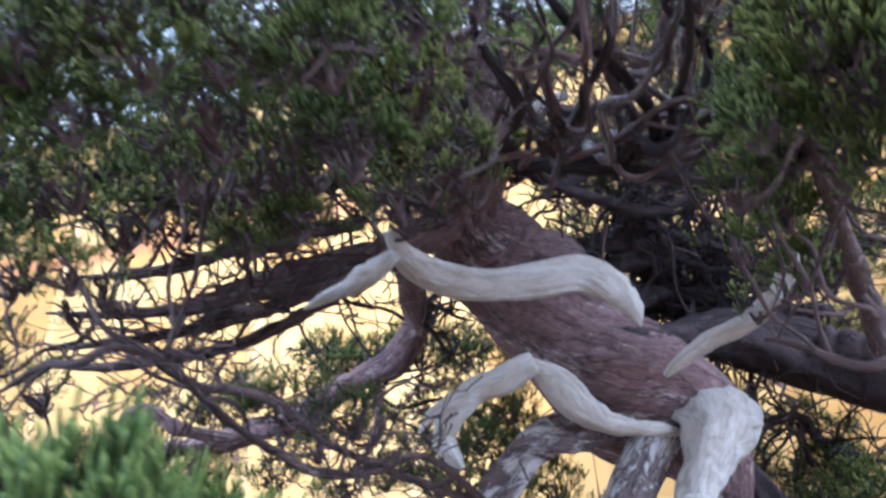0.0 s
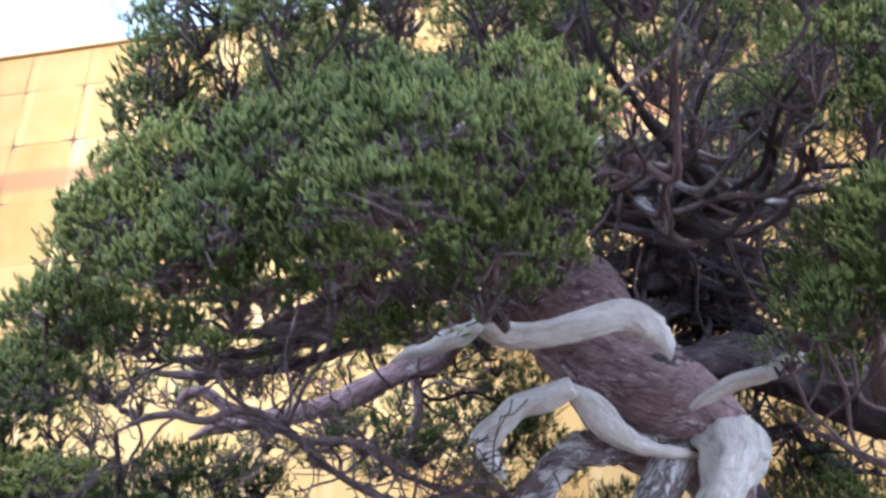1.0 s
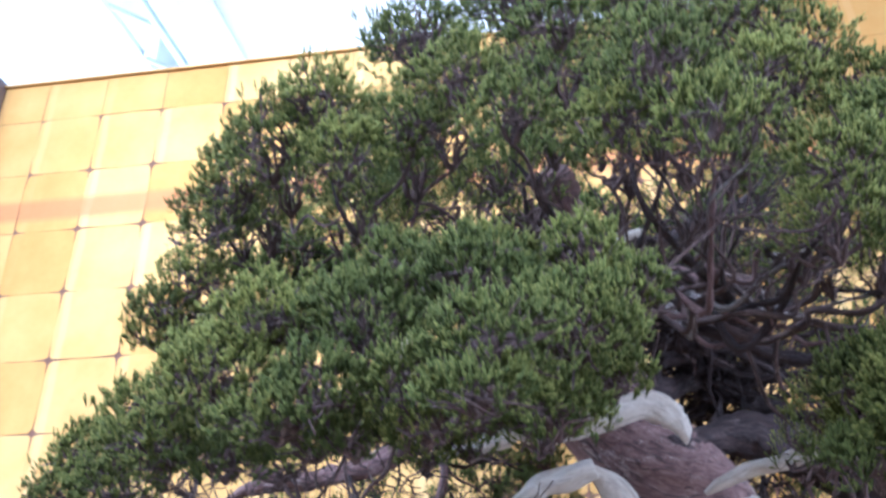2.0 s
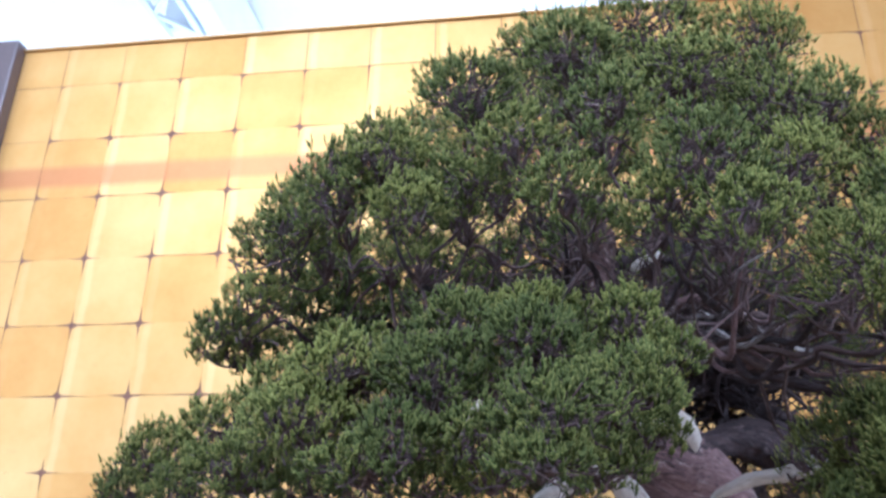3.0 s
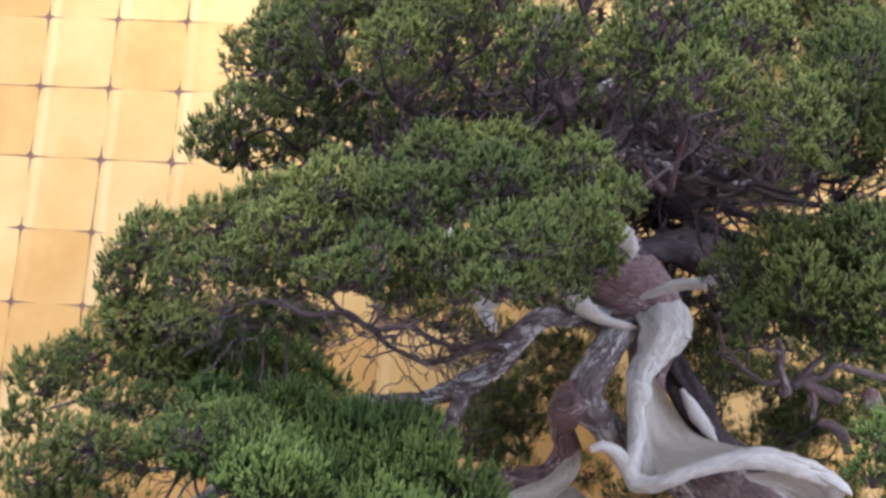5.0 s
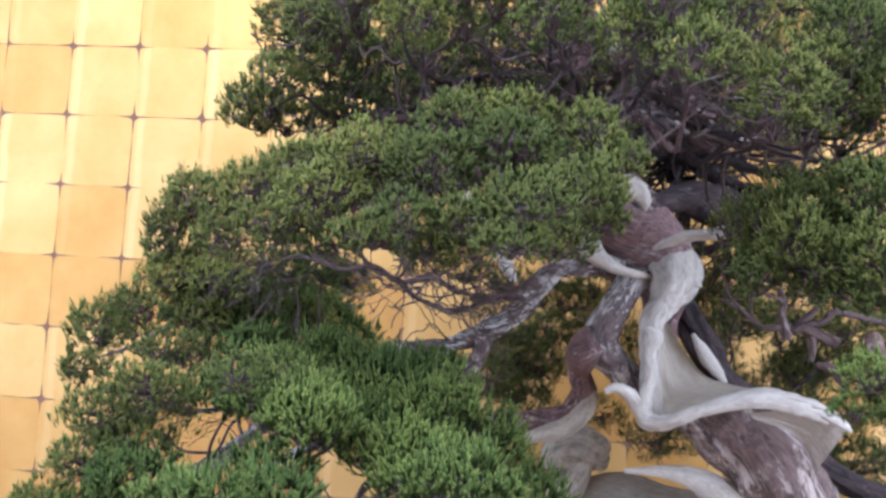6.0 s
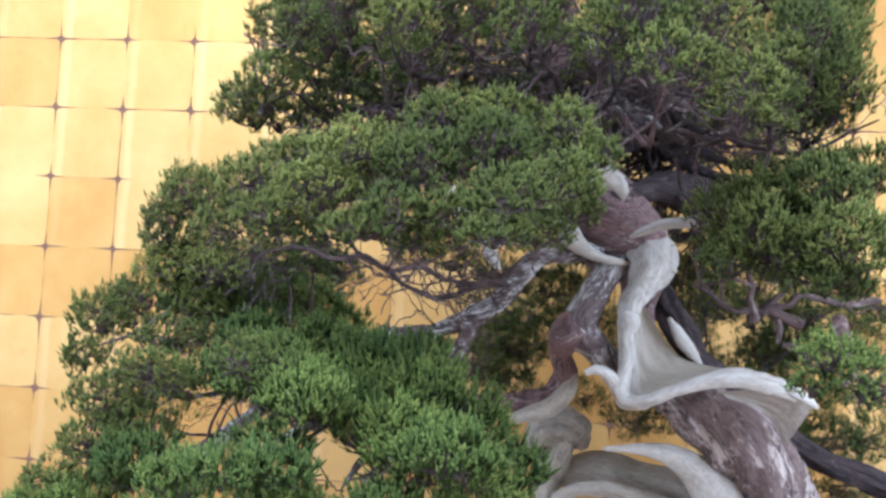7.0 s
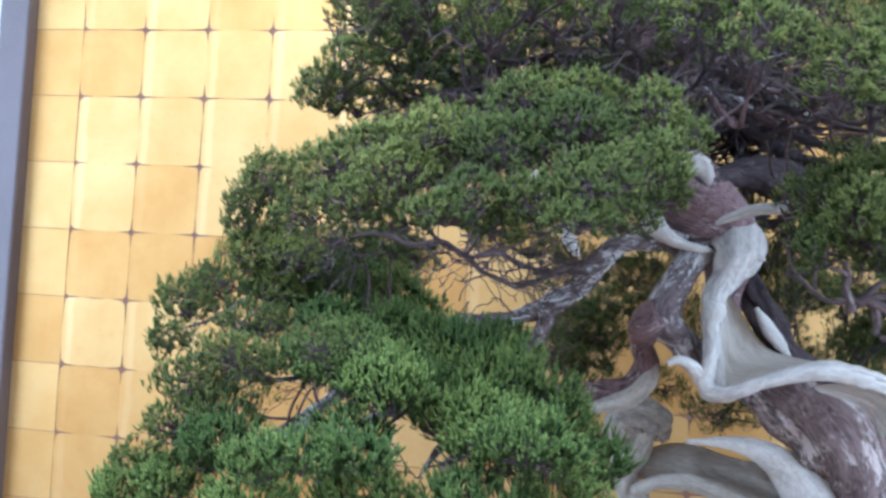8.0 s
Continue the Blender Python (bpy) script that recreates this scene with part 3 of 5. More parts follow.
limb("deadwood_ribbon", WHITEWOOD, [(-0.190, -0.650, 1.507, 0.0022), (-0.186, -0.638, 1.501, 0.0056), (-0.178, -0.615, 1.504, 0.0076), (-0.163, -0.586, 1.514, 0.0076), (-0.142, -0.563, 1.526, 0.0080), (-0.121, -0.545, 1.536, 0.0086), (-0.107, -0.530, 1.535, 0.0086), (-0.099, -0.520, 1.530, 0.0060), (-0.096, -0.515, 1.525, 0.0036), (-0.095, -0.509, 1.521, 0.0009)], flat=0.42, tilt=-0.7, sides=44, steps=100, lump=0.2, groove=0.14, label="bleached bone-white deadwood ribbon")
limb("deadwood_ribbon", WHITEWOOD, [(-0.155, -0.514, 1.508, 0.0030), (-0.143, -0.508, 1.498, 0.0086), (-0.132, -0.500, 1.485, 0.0088), (-0.115, -0.493, 1.475, 0.0053), (-0.094, -0.492, 1.470, 0.0035), (-0.084, -0.484, 1.470, 0.0018)], flat=0.42, tilt=-0.7, sides=40, steps=90, lump=0.2, groove=0.14, label="bleached deadwood ribbon crossing the trunk")
limb("deadwood_column", DEADWOOD, [(-0.068, -0.450, 1.498, 0.0130), (-0.065, -0.470, 1.486, 0.0194), (-0.065, -0.485, 1.476, 0.0204), (-0.067, -0.494, 1.466, 0.0178), (-0.072, -0.497, 1.456, 0.0140), (-0.077, -0.498, 1.447, 0.0112), (-0.083, -0.499, 1.437, 0.0094), (-0.086, -0.500, 1.427, 0.0090), (-0.087, -0.502, 1.414, 0.0078), (-0.086, -0.504, 1.399, 0.0070), (-0.085, -0.508, 1.383, 0.0072), (-0.084, -0.514, 1.368, 0.0085), (-0.082, -0.518, 1.357, 0.0072)], flat=0.62, sides=40, steps=200, lump=0.15, groove=0.26, label="broad bleached deadwood vein flowing down the trunk")
limb("deadwood_rib", WHITEWOOD, [(-0.092, -0.515, 1.428, 0.0018), (-0.085, -0.518, 1.422, 0.0054), (-0.088, -0.517, 1.408, 0.0041), (-0.087, -0.520, 1.391, 0.0045), (-0.091, -0.522, 1.375, 0.0049), (-0.092, -0.524, 1.363, 0.0063), (-0.081, -0.528, 1.358, 0.0035)], flat=0.5, sides=14, steps=70, lump=0.3, groove=0.25, label="white weathered ridge on the deadwood vein")
limb("deadwood_rib", WHITEWOOD, [(-0.094, -0.515, 1.361, 0.0036), (-0.088, -0.524, 1.357, 0.0067), (-0.075, -0.535, 1.359, 0.0053), (-0.056, -0.545, 1.369, 0.0047), (-0.032, -0.550, 1.378, 0.0060), (-0.012, -0.550, 1.382, 0.0076), (0.011, -0.545, 1.380, 0.0073), (0.034, -0.535, 1.374, 0.0060), (0.051, -0.528, 1.367, 0.0043), (0.060, -0.525, 1.361, 0.0013)], flat=0.75, sides=20, steps=110, lump=0.14, groove=0.22, label="white raised deadwood rib")
limb("deadwood_rib", WHITEWOOD, [(-0.019, -0.548, 1.383, 0.0013), (0.001, -0.550, 1.386, 0.0030), (0.023, -0.545, 1.382, 0.0030), (0.039, -0.540, 1.377, 0.0009)], flat=0.5, sides=12, steps=50, lump=0.2, groove=0.2, label="white splinter along the deadwood rib")
limb("jin", WHITEWOOD, [(-0.122, -0.525, 1.378, 0.0022), (-0.113, -0.525, 1.381, 0.0040), (-0.102, -0.520, 1.376, 0.0059), (-0.091, -0.515, 1.363, 0.0072)], sides=12, steps=30, lump=0.15, groove=0.1, label="short white deadwood spur")
limb("jin", DEADWOOD, [(-0.064, -0.480, 1.472, 0.0067), (-0.055, -0.492, 1.468, 0.0061), (-0.047, -0.497, 1.464, 0.0009)], flat=0.6, sides=12, steps=24, lump=0.1, label="pointed corner of the bleached vein")
limb("jin", WHITEWOOD, [(-0.088, -0.510, 1.491, 0.0014), (-0.080, -0.515, 1.495, 0.0031), (-0.062, -0.523, 1.502, 0.0042), (-0.044, -0.533, 1.503, 0.0047), (-0.036, -0.548, 1.504, 0.0050), (-0.028, -0.560, 1.511, 0.0036), (-0.026, -0.570, 1.513, 0.0020)], sides=30, steps=60, lump=0.3, groove=0.18, label="pale dead branch stub with split end")
limb("jin", WHITEWOOD, [(-0.152, -0.512, 1.508, 0.0065), (-0.168, -0.510, 1.503, 0.0077), (-0.186, -0.508, 1.498, 0.0075), (-0.199, -0.510, 1.487, 0.0071), (-0.204, -0.505, 1.476, 0.0059), (-0.199, -0.505, 1.464, 0.0040), (-0.195, -0.503, 1.459, 0.0009)], sides=30, steps=70, lump=0.2, groove=0.15, label="hooked bleached deadwood branch")
limb("jin", WHITEWOOD, [(-0.189, -0.515, 1.494, 0.0053), (-0.201, -0.520, 1.488, 0.0035), (-0.209, -0.520, 1.482, 0.0023), (-0.214, -0.520, 1.475, 0.0006)], sides=12, steps=30, lump=0.2, label="small forked deadwood tip")
limb("jin", WHITEWOOD, [(-0.189, -0.645, 1.499, 0.0034), (-0.198, -0.640, 1.497, 0.0046), (-0.211, -0.635, 1.494, 0.0038), (-0.222, -0.630, 1.494, 0.0030), (-0.227, -0.630, 1.492, 0.0021), (-0.233, -0.630, 1.490, 0.0005)], sides=14, steps=50, lump=0.25, groove=0.3, label="pale tapering dead twig stub")
limb("branch", BRANCH, [(-0.109, -0.475, 1.485, 0.0126), (-0.138, -0.480, 1.480, 0.0135), (-0.164, -0.485, 1.471, 0.0115), (-0.182, -0.480, 1.455, 0.0121), (-0.194, -0.475, 1.435, 0.0107), (-0.218, -0.470, 1.417, 0.0108), (-0.253, -0.460, 1.402, 0.0090), (-0.288, -0.455, 1.395, 0.0101), (-0.318, -0.460, 1.389, 0.0091), (-0.353, -0.480, 1.368, 0.0079), (-0.390, -0.520, 1.351, 0.0056), (-0.428, -0.580, 1.346, 0.0014)], sides=26, steps=180, lump=0.34, groove=0.24, twist=1.5, thin=0.78, label="weathered grey branch with silver bark streaks")
limb("branch", BRANCH, [(-0.318, -0.460, 1.389, 0.0071), (-0.348, -0.500, 1.365, 0.0067), (-0.362, -0.550, 1.351, 0.0058), (-0.376, -0.600, 1.335, 0.0045), (-0.398, -0.640, 1.317, 0.0039), (-0.412, -0.660, 1.308, 0.0009)], sides=14, steps=80, lump=0.3, groove=0.2, label="weathered grey branch")
limb("branch", BRANCH, [(-0.222, -0.470, 1.414, 0.0079), (-0.224, -0.465, 1.394, 0.0069), (-0.234, -0.460, 1.378, 0.0070), (-0.230, -0.455, 1.363, 0.0050), (-0.236, -0.450, 1.342, 0.0014)], sides=14, steps=60, lump=0.4, groove=0.2, label="gnarled hanging branch stub")
limb("branch", BARK, [(-0.126, -0.500, 1.417, 0.0154), (-0.136, -0.485, 1.405, 0.0167), (-0.140, -0.465, 1.389, 0.0115), (-0.132, -0.450, 1.369, 0.0121), (-0.146, -0.440, 1.348, 0.0128), (-0.176, -0.430, 1.339, 0.0110), (-0.207, -0.430, 1.339, 0.0091), (-0.236, -0.440, 1.322, 0.0070), (-0.270, -0.470, 1.297, 0.0058), (-0.298, -0.520, 1.278, 0.0045)], thin=0.88, sides=22, steps=130, lump=0.22, groove=0.15, twist=0.6, label="reddish brown lower branch")
limb("jin", GREYWOOD, [(-0.126, -0.460, 1.373, 0.0038), (-0.132, -0.460, 1.356, 0.0077), (-0.150, -0.455, 1.338, 0.0082), (-0.174, -0.450, 1.329, 0.0058), (-0.190, -0.450, 1.323, 0.0020)], flat=0.6, sides=14, steps=50, lump=0.15, groove=0.1, label="grey deadwood edge below a brown branch")
limb("jin", DEADWOOD, [(-0.099, -0.470, 1.309, 0.0019), (-0.073, -0.470, 1.311, 0.0043), (-0.045, -0.470, 1.308, 0.0086), (-0.020, -0.465, 1.295, 0.0144), (0.005, -0.460, 1.272, 0.0240), (0.030, -0.455, 1.239, 0.0288), (0.075, -0.450, 1.193, 0.0288)], flat=0.6, sides=18, steps=70, lump=0.2, groove=0.14, label="smooth grey-white deadwood root sweeping up")
limb("branch", GREYWOOD, [(-0.150, -0.360, 1.253, 0.0067), (-0.123, -0.370, 1.266, 0.0143), (-0.092, -0.380, 1.274, 0.0184), (-0.056, -0.390, 1.266, 0.0191), (-0.013, -0.410, 1.258, 0.0237), (0.033, -0.430, 1.227, 0.0298)], flat=0.7, sides=18, steps=70, lump=0.2, groove=0.14, label="smooth pale deadwood arch near the base")
limb("branch", GREYWOOD, [(-0.137, -0.400, 1.247, 0.0053), (-0.110, -0.410, 1.261, 0.0073), (-0.075, -0.420, 1.262, 0.0082), (-0.036, -0.430, 1.252, 0.0120), (0.006, -0.440, 1.228, 0.0197)], flat=0.7, sides=20, steps=70, lump=0.25, groove=0.2, label="tan deadwood lip under the arch")
limb("branch", GREYWOOD, [(-0.164, -0.400, 1.295, 0.0043), (-0.153, -0.395, 1.306, 0.0128), (-0.136, -0.390, 1.313, 0.0172), (-0.118, -0.385, 1.307, 0.0146), (-0.108, -0.385, 1.294, 0.0043)], sides=40, steps=80, lump=0.4, groove=0.3, twist=0.8, label="knobbly tan deadwood burl")
limb("branch", GREYWOOD, [(-0.127, -0.390, 1.307, 0.0086), (-0.135, -0.385, 1.284, 0.0129), (-0.144, -0.380, 1.261, 0.0147), (-0.132, -0.380, 1.235, 0.0141)], sides=36, steps=80, lump=0.4, groove=0.3, label="knobbly tan deadwood root")
limb("branch", SHADEBARK, [(-0.064, -0.440, 1.468, 0.0118), (-0.043, -0.430, 1.437, 0.0129), (-0.025, -0.420, 1.407, 0.0140), (-0.003, -0.410, 1.380, 0.0131), (0.029, -0.400, 1.353, 0.0121), (0.075, -0.380, 1.319, 0.0113), (0.123, -0.370, 1.295, 0.0124), (0.191, -0.360, 1.271, 0.0134)], thin=0.9, sides=32, steps=120, lump=0.35, groove=0.35, label="purple-brown rear branch, bark darkened for shade")
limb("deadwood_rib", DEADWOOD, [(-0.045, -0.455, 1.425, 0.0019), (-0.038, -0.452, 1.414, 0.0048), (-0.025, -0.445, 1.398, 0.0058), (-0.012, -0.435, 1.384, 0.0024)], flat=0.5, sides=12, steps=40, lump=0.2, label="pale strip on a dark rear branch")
limb("branch", SHADEBARK, [(-0.104, -0.490, 1.519, 0.0124), (-0.091, -0.475, 1.528, 0.0107), (-0.072, -0.455, 1.539, 0.0129), (-0.048, -0.440, 1.545, 0.0202), (-0.018, -0.430, 1.538, 0.0245), (0.004, -0.420, 1.526, 0.0238), (0.038, -0.430, 1.509, 0.0260), (0.064, -0.460, 1.487, 0.0196), (0.084, -0.500, 1.468, 0.0107)], thin=0.80, sides=26, steps=140, lump=0.28, groove=0.2, twist=0.5, label="thick brown side branch with peeling bark, darkened for shade")
limb("branch", BARK, [(-0.214, -0.530, 1.571, 0.0095), (-0.219, -0.500, 1.567, 0.0086), (-0.224, -0.475, 1.562, 0.0083), (-0.246, -0.455, 1.553, 0.0092), (-0.279, -0.445, 1.544, 0.0086), (-0.315, -0.440, 1.531, 0.0079), (-0.361, -0.440, 1.522, 0.0065), (-0.394, -0.450, 1.517, 0.0057), (-0.414, -0.460, 1.506, 0.0014)], sides=16, steps=110, lump=0.25, groove=0.15, label="purple-brown side branch")
limb("branch", BARK, [(-0.183, -0.550, 1.578, 0.0092), (-0.212, -0.560, 1.563, 0.0077), (-0.244, -0.560, 1.560, 0.0066), (-0.271, -0.570, 1.550, 0.0058), (-0.303, -0.580, 1.536, 0.0051), (-0.327, -0.580, 1.529, 0.0009)], sides=14, steps=90, lump=0.25, groove=0.15, label="long thin brown branch")
limb("branch", TWIG, [(-0.188, -0.550, 1.587, 0.0074), (-0.212, -0.555, 1.601, 0.0069), (-0.214, -0.615, 1.554, 0.0047), (-0.205, -0.675, 1.525, 0.0031), (-0.200, -0.720, 1.502, 0.0007)], thin=0.6, sides=12, steps=60, lump=0.2, groove=0.12, label="brown branch carrying the middle pad")
limb("branch", TWIG, [(-0.228, -0.570, 1.575, 0.0065), (-0.255, -0.595, 1.558, 0.0056), (-0.253, -0.635, 1.546, 0.0048), (-0.250, -0.665, 1.545, 0.0042), (-0.235, -0.695, 1.546, 0.0031), (-0.219, -0.715, 1.546, 0.0006)], thin=0.6, sides=12, steps=60, lump=0.2, groove=0.12, label="brown branch carrying the middle pad")
limb("branch", TWIG, [(-0.261, -0.580, 1.562, 0.0046), (-0.302, -0.575, 1.586, 0.0049), (-0.325, -0.595, 1.589, 0.0042), (-0.352, -0.605, 1.596, 0.0030), (-0.388, -0.615, 1.609, 0.0007)], thin=0.6, sides=10, steps=60, lump=0.2, groove=0.12, label="thin brown branch carrying the middle pad")
limb("branch", SHADEBARK, [(-0.165, -0.580, 1.628, 0.0080), (-0.176, -0.620, 1.603, 0.0061), (-0.178, -0.660, 1.587, 0.0045), (-0.177, -0.690, 1.583, 0.0032), (-0.178, -0.710, 1.601, 0.0007)], thin=0.52, sides=12, steps=60, lump=0.2, groove=0.12, label="brown upward branch")
limb("branch", SHADEBARK, [(-0.147, -0.550, 1.612, 0.0075), (-0.125, -0.530, 1.605, 0.0071), (-0.101, -0.510, 1.605, 0.0073), (-0.076, -0.500, 1.598, 0.0066), (-0.045, -0.500, 1.607, 0.0053), (-0.023, -0.510, 1.618, 0.0039), (-0.007, -0.530, 1.635, 0.0010)], thin=0.46, sides=14, steps=80, lump=0.25, groove=0.15, label="brown side branch")
limb("branch", SHADEBARK, [(-0.100, -0.500, 1.612, 0.0054), (-0.086, -0.490, 1.603, 0.0054), (-0.057, -0.470, 1.597, 0.0052), (-0.023, -0.470, 1.573, 0.0040), (-0.005, -0.500, 1.539, 0.0010)], thin=0.46, sides=12, steps=60, lump=0.25, groove=0.15, label="brown side branch")
limb("branch", SHADEBARK, [(-0.159, -0.570, 1.619, 0.0092), (-0.129, -0.550, 1.649, 0.0085), (-0.094, -0.530, 1.652, 0.0081), (-0.065, -0.530, 1.677, 0.0068), (-0.048, -0.550, 1.694, 0.0054), (-0.029, -0.580, 1.717, 0.0013)], thin=0.46, sides=14, steps=80, lump=0.25, groove=0.15, label="brown rising branch")
limb("jin", WHITEWOOD, [(-0.134, -0.565, 1.631, 0.0019), (-0.127, -0.565, 1.637, 0.0035), (-0.112, -0.560, 1.645, 0.0029)], sides=10, steps=20, lump=0.2, label="small pale dead stub")
limb("branch", TWIG, [(0.019, -0.500, 1.493, 0.0073), (0.001, -0.555, 1.495, 0.0051), (-0.018, -0.615, 1.488, 0.0040), (-0.030, -0.655, 1.484, 0.0032), (-0.039, -0.685, 1.485, 0.0022), (-0.045, -0.710, 1.484, 0.0006)], sides=12, steps=60, lump=0.2, groove=0.12, label="brown branch carrying the side pad")
limb("branch", TWIG, [(-0.016, -0.620, 1.427, 0.0036), (-0.017, -0.620, 1.435, 0.0034), (-0.019, -0.620, 1.443, 0.0026), (-0.018, -0.620, 1.452, 0.0023), (-0.021, -0.620, 1.461, 0.0016)], sides=12, steps=44, lump=0.35, groove=0.15, label="grey-brown forked twig below the side pad")
limb("branch", TWIG, [(-0.016, -0.620, 1.431, 0.0030), (-0.007, -0.620, 1.439, 0.0025), (0.002, -0.620, 1.448, 0.0022), (0.010, -0.620, 1.457, 0.0014)], sides=12, steps=44, lump=0.35, groove=0.15, label="grey-brown forked twig below the side pad")
limb("branch", TWIG, [(-0.013, -0.620, 1.433, 0.0030), (-0.003, -0.620, 1.438, 0.0026), (0.007, -0.620, 1.440, 0.0022), (0.013, -0.620, 1.447, 0.0020), (0.032, -0.600, 1.446, 0.0021), (0.063, -0.570, 1.443, 0.0024), (0.105, -0.520, 1.448, 0.0030)], sides=12, steps=44, lump=0.35, groove=0.15, label="long grey-brown twig below the side pad")
limb("branch", TWIG, [(-0.007, -0.620, 1.436, 0.0028), (0.001, -0.620, 1.433, 0.0036), (0.009, -0.620, 1.430, 0.0042), (0.016, -0.620, 1.427, 0.0036)], sides=12, steps=44, lump=0.35, groove=0.15, label="grey broken twig stub")
limb("branch", TWIG, [(-0.000, -0.620, 1.433, 0.0026), (0.001, -0.620, 1.424, 0.0028), (-0.000, -0.620, 1.414, 0.0016)], sides=12, steps=44, lump=0.35, groove=0.15, label="grey broken twig stub")
limb("branch", TWIG, [(-0.016, -0.620, 1.435, 0.0028), (-0.029, -0.620, 1.434, 0.0018), (-0.038, -0.620, 1.439, 0.0015), (-0.046, -0.620, 1.445, 0.0013), (-0.058, -0.620, 1.451, 0.0008)], sides=12, steps=44, lump=0.35, groove=0.15, label="thin grey-brown twig below the side pad")
limb("branch", TWIG, [(0.003, -0.620, 1.412, 0.0016), (0.012, -0.620, 1.411, 0.0028), (0.019, -0.620, 1.404, 0.0030), (0.021, -0.620, 1.395, 0.0028)], sides=12, steps=44, lump=0.35, groove=0.15, label="grey-brown twig below the side pad")
limb("branch", SHADEBARK, [(-0.167, -0.555, 1.609, 0.0050), (-0.213, -0.635, 1.592, 0.0042), (-0.240, -0.675, 1.576, 0.0036), (-0.251, -0.715, 1.570, 0.0033), (-0.255, -0.740, 1.572, 0.0023), (-0.259, -0.745, 1.587, 0.0006)], thin=0.40, sides=10, steps=50, lump=0.4, groove=0.12, label="brown branch carrying the crown")
limb("branch", SHADEBARK, [(-0.167, -0.555, 1.609, 0.0050), (-0.155, -0.595, 1.580, 0.0060), (-0.159, -0.675, 1.575, 0.0042), (-0.170, -0.745, 1.571, 0.0033), (-0.181, -0.755, 1.583, 0.0008)], thin=0.40, sides=10, steps=50, lump=0.4, groove=0.12, label="brown branch carrying the crown")
limb("branch", SHADEBARK, [(-0.167, -0.555, 1.609, 0.0050), (-0.076, -0.595, 1.573, 0.0081), (-0.111, -0.695, 1.565, 0.0046), (-0.130, -0.755, 1.554, 0.0032), (-0.134, -0.765, 1.570, 0.0023), (-0.132, -0.765, 1.587, 0.0006)], thin=0.40, sides=10, steps=50, lump=0.4, groove=0.12, label="brown branch carrying the crown")
limb("branch", SHADEBARK, [(-0.167, -0.555, 1.609, 0.0050), (-0.090, -0.575, 1.573, 0.0061), (-0.053, -0.575, 1.555, 0.0068), (-0.025, -0.595, 1.540, 0.0054), (-0.000, -0.615, 1.539, 0.0038), (0.015, -0.635, 1.550, 0.0030), (0.021, -0.655, 1.569, 0.0023), (0.022, -0.668, 1.588, 0.0006)], thin=0.5, sides=12, steps=60, lump=0.4, groove=0.12, label="long curved brown branch under the crown")
limb("branch", SHADEBARK, [(-0.167, -0.555, 1.609, 0.0050), (-0.079, -0.575, 1.581, 0.0069), (-0.067, -0.635, 1.560, 0.0048), (-0.064, -0.675, 1.547, 0.0038), (-0.063, -0.715, 1.549, 0.0029), (-0.050, -0.735, 1.556, 0.0006)], thin=0.40, sides=10, steps=50, lump=0.4, groove=0.12, label="brown branch under the crown")
limb("branch", SHADEBARK, [(-0.167, -0.555, 1.609, 0.0050), (-0.306, -0.635, 1.561, 0.0032), (-0.320, -0.665, 1.556, 0.0030), (-0.330, -0.685, 1.562, 0.0026), (-0.351, -0.675, 1.555, 0.0006)], thin=0.40, sides=10, steps=40, lump=0.4, label="brown branch carrying the crown")
limb("branch", TWIG, [(-0.187, -0.478, 1.446, 0.0049), (-0.230, -0.575, 1.446, 0.0034), (-0.248, -0.625, 1.454, 0.0039), (-0.265, -0.655, 1.450, 0.0034), (-0.280, -0.675, 1.458, 0.0036), (-0.300, -0.675, 1.455, 0.0033), (-0.324, -0.665, 1.462, 0.0030), (-0.350, -0.655, 1.459, 0.0011)], thin=0.5, sides=10, steps=70, lump=0.35, groove=0.15, label="crooked brown branch under the middle pad")
limb("branch", TWIG, [(-0.187, -0.478, 1.446, 0.0049), (-0.201, -0.555, 1.448, 0.0035), (-0.221, -0.575, 1.438, 0.0038), (-0.238, -0.595, 1.433, 0.0041), (-0.256, -0.635, 1.440, 0.0035), (-0.265, -0.675, 1.450, 0.0029), (-0.276, -0.695, 1.454, 0.0008)], thin=0.5, sides=10, steps=60, lump=0.35, groove=0.15, label="crooked brown branch under the middle pad")
limb("branch", BRANCH, [(-0.288, -0.455, 1.395, 0.0061), (-0.279, -0.540, 1.377, 0.0049), (-0.283, -0.610, 1.359, 0.0040), (-0.299, -0.680, 1.350, 0.0032), (-0.322, -0.710, 1.341, 0.0024), (-0.342, -0.730, 1.327, 0.0006)], sides=12, steps=70, lump=0.3, groove=0.2, label="weathered grey branch of the lower pad")
limb("branch", BRANCH, [(-0.229, -0.455, 1.368, 0.0050), (-0.228, -0.540, 1.347, 0.0044), (-0.247, -0.600, 1.333, 0.0049), (-0.261, -0.640, 1.329, 0.0045), (-0.272, -0.680, 1.327, 0.0028), (-0.277, -0.720, 1.317, 0.0006)], sides=12, steps=70, lump=0.35, groove=0.2, label="weathered grey branch of the lower pad")
limb("branch", BRANCH, [(-0.343, -0.500, 1.370, 0.0057), (-0.341, -0.560, 1.387, 0.0057), (-0.346, -0.590, 1.384, 0.0063), (-0.349, -0.600, 1.372, 0.0054), (-0.338, -0.590, 1.363, 0.0042)], sides=14, steps=60, lump=0.35, groove=0.2, label="hollow grey branch knot")
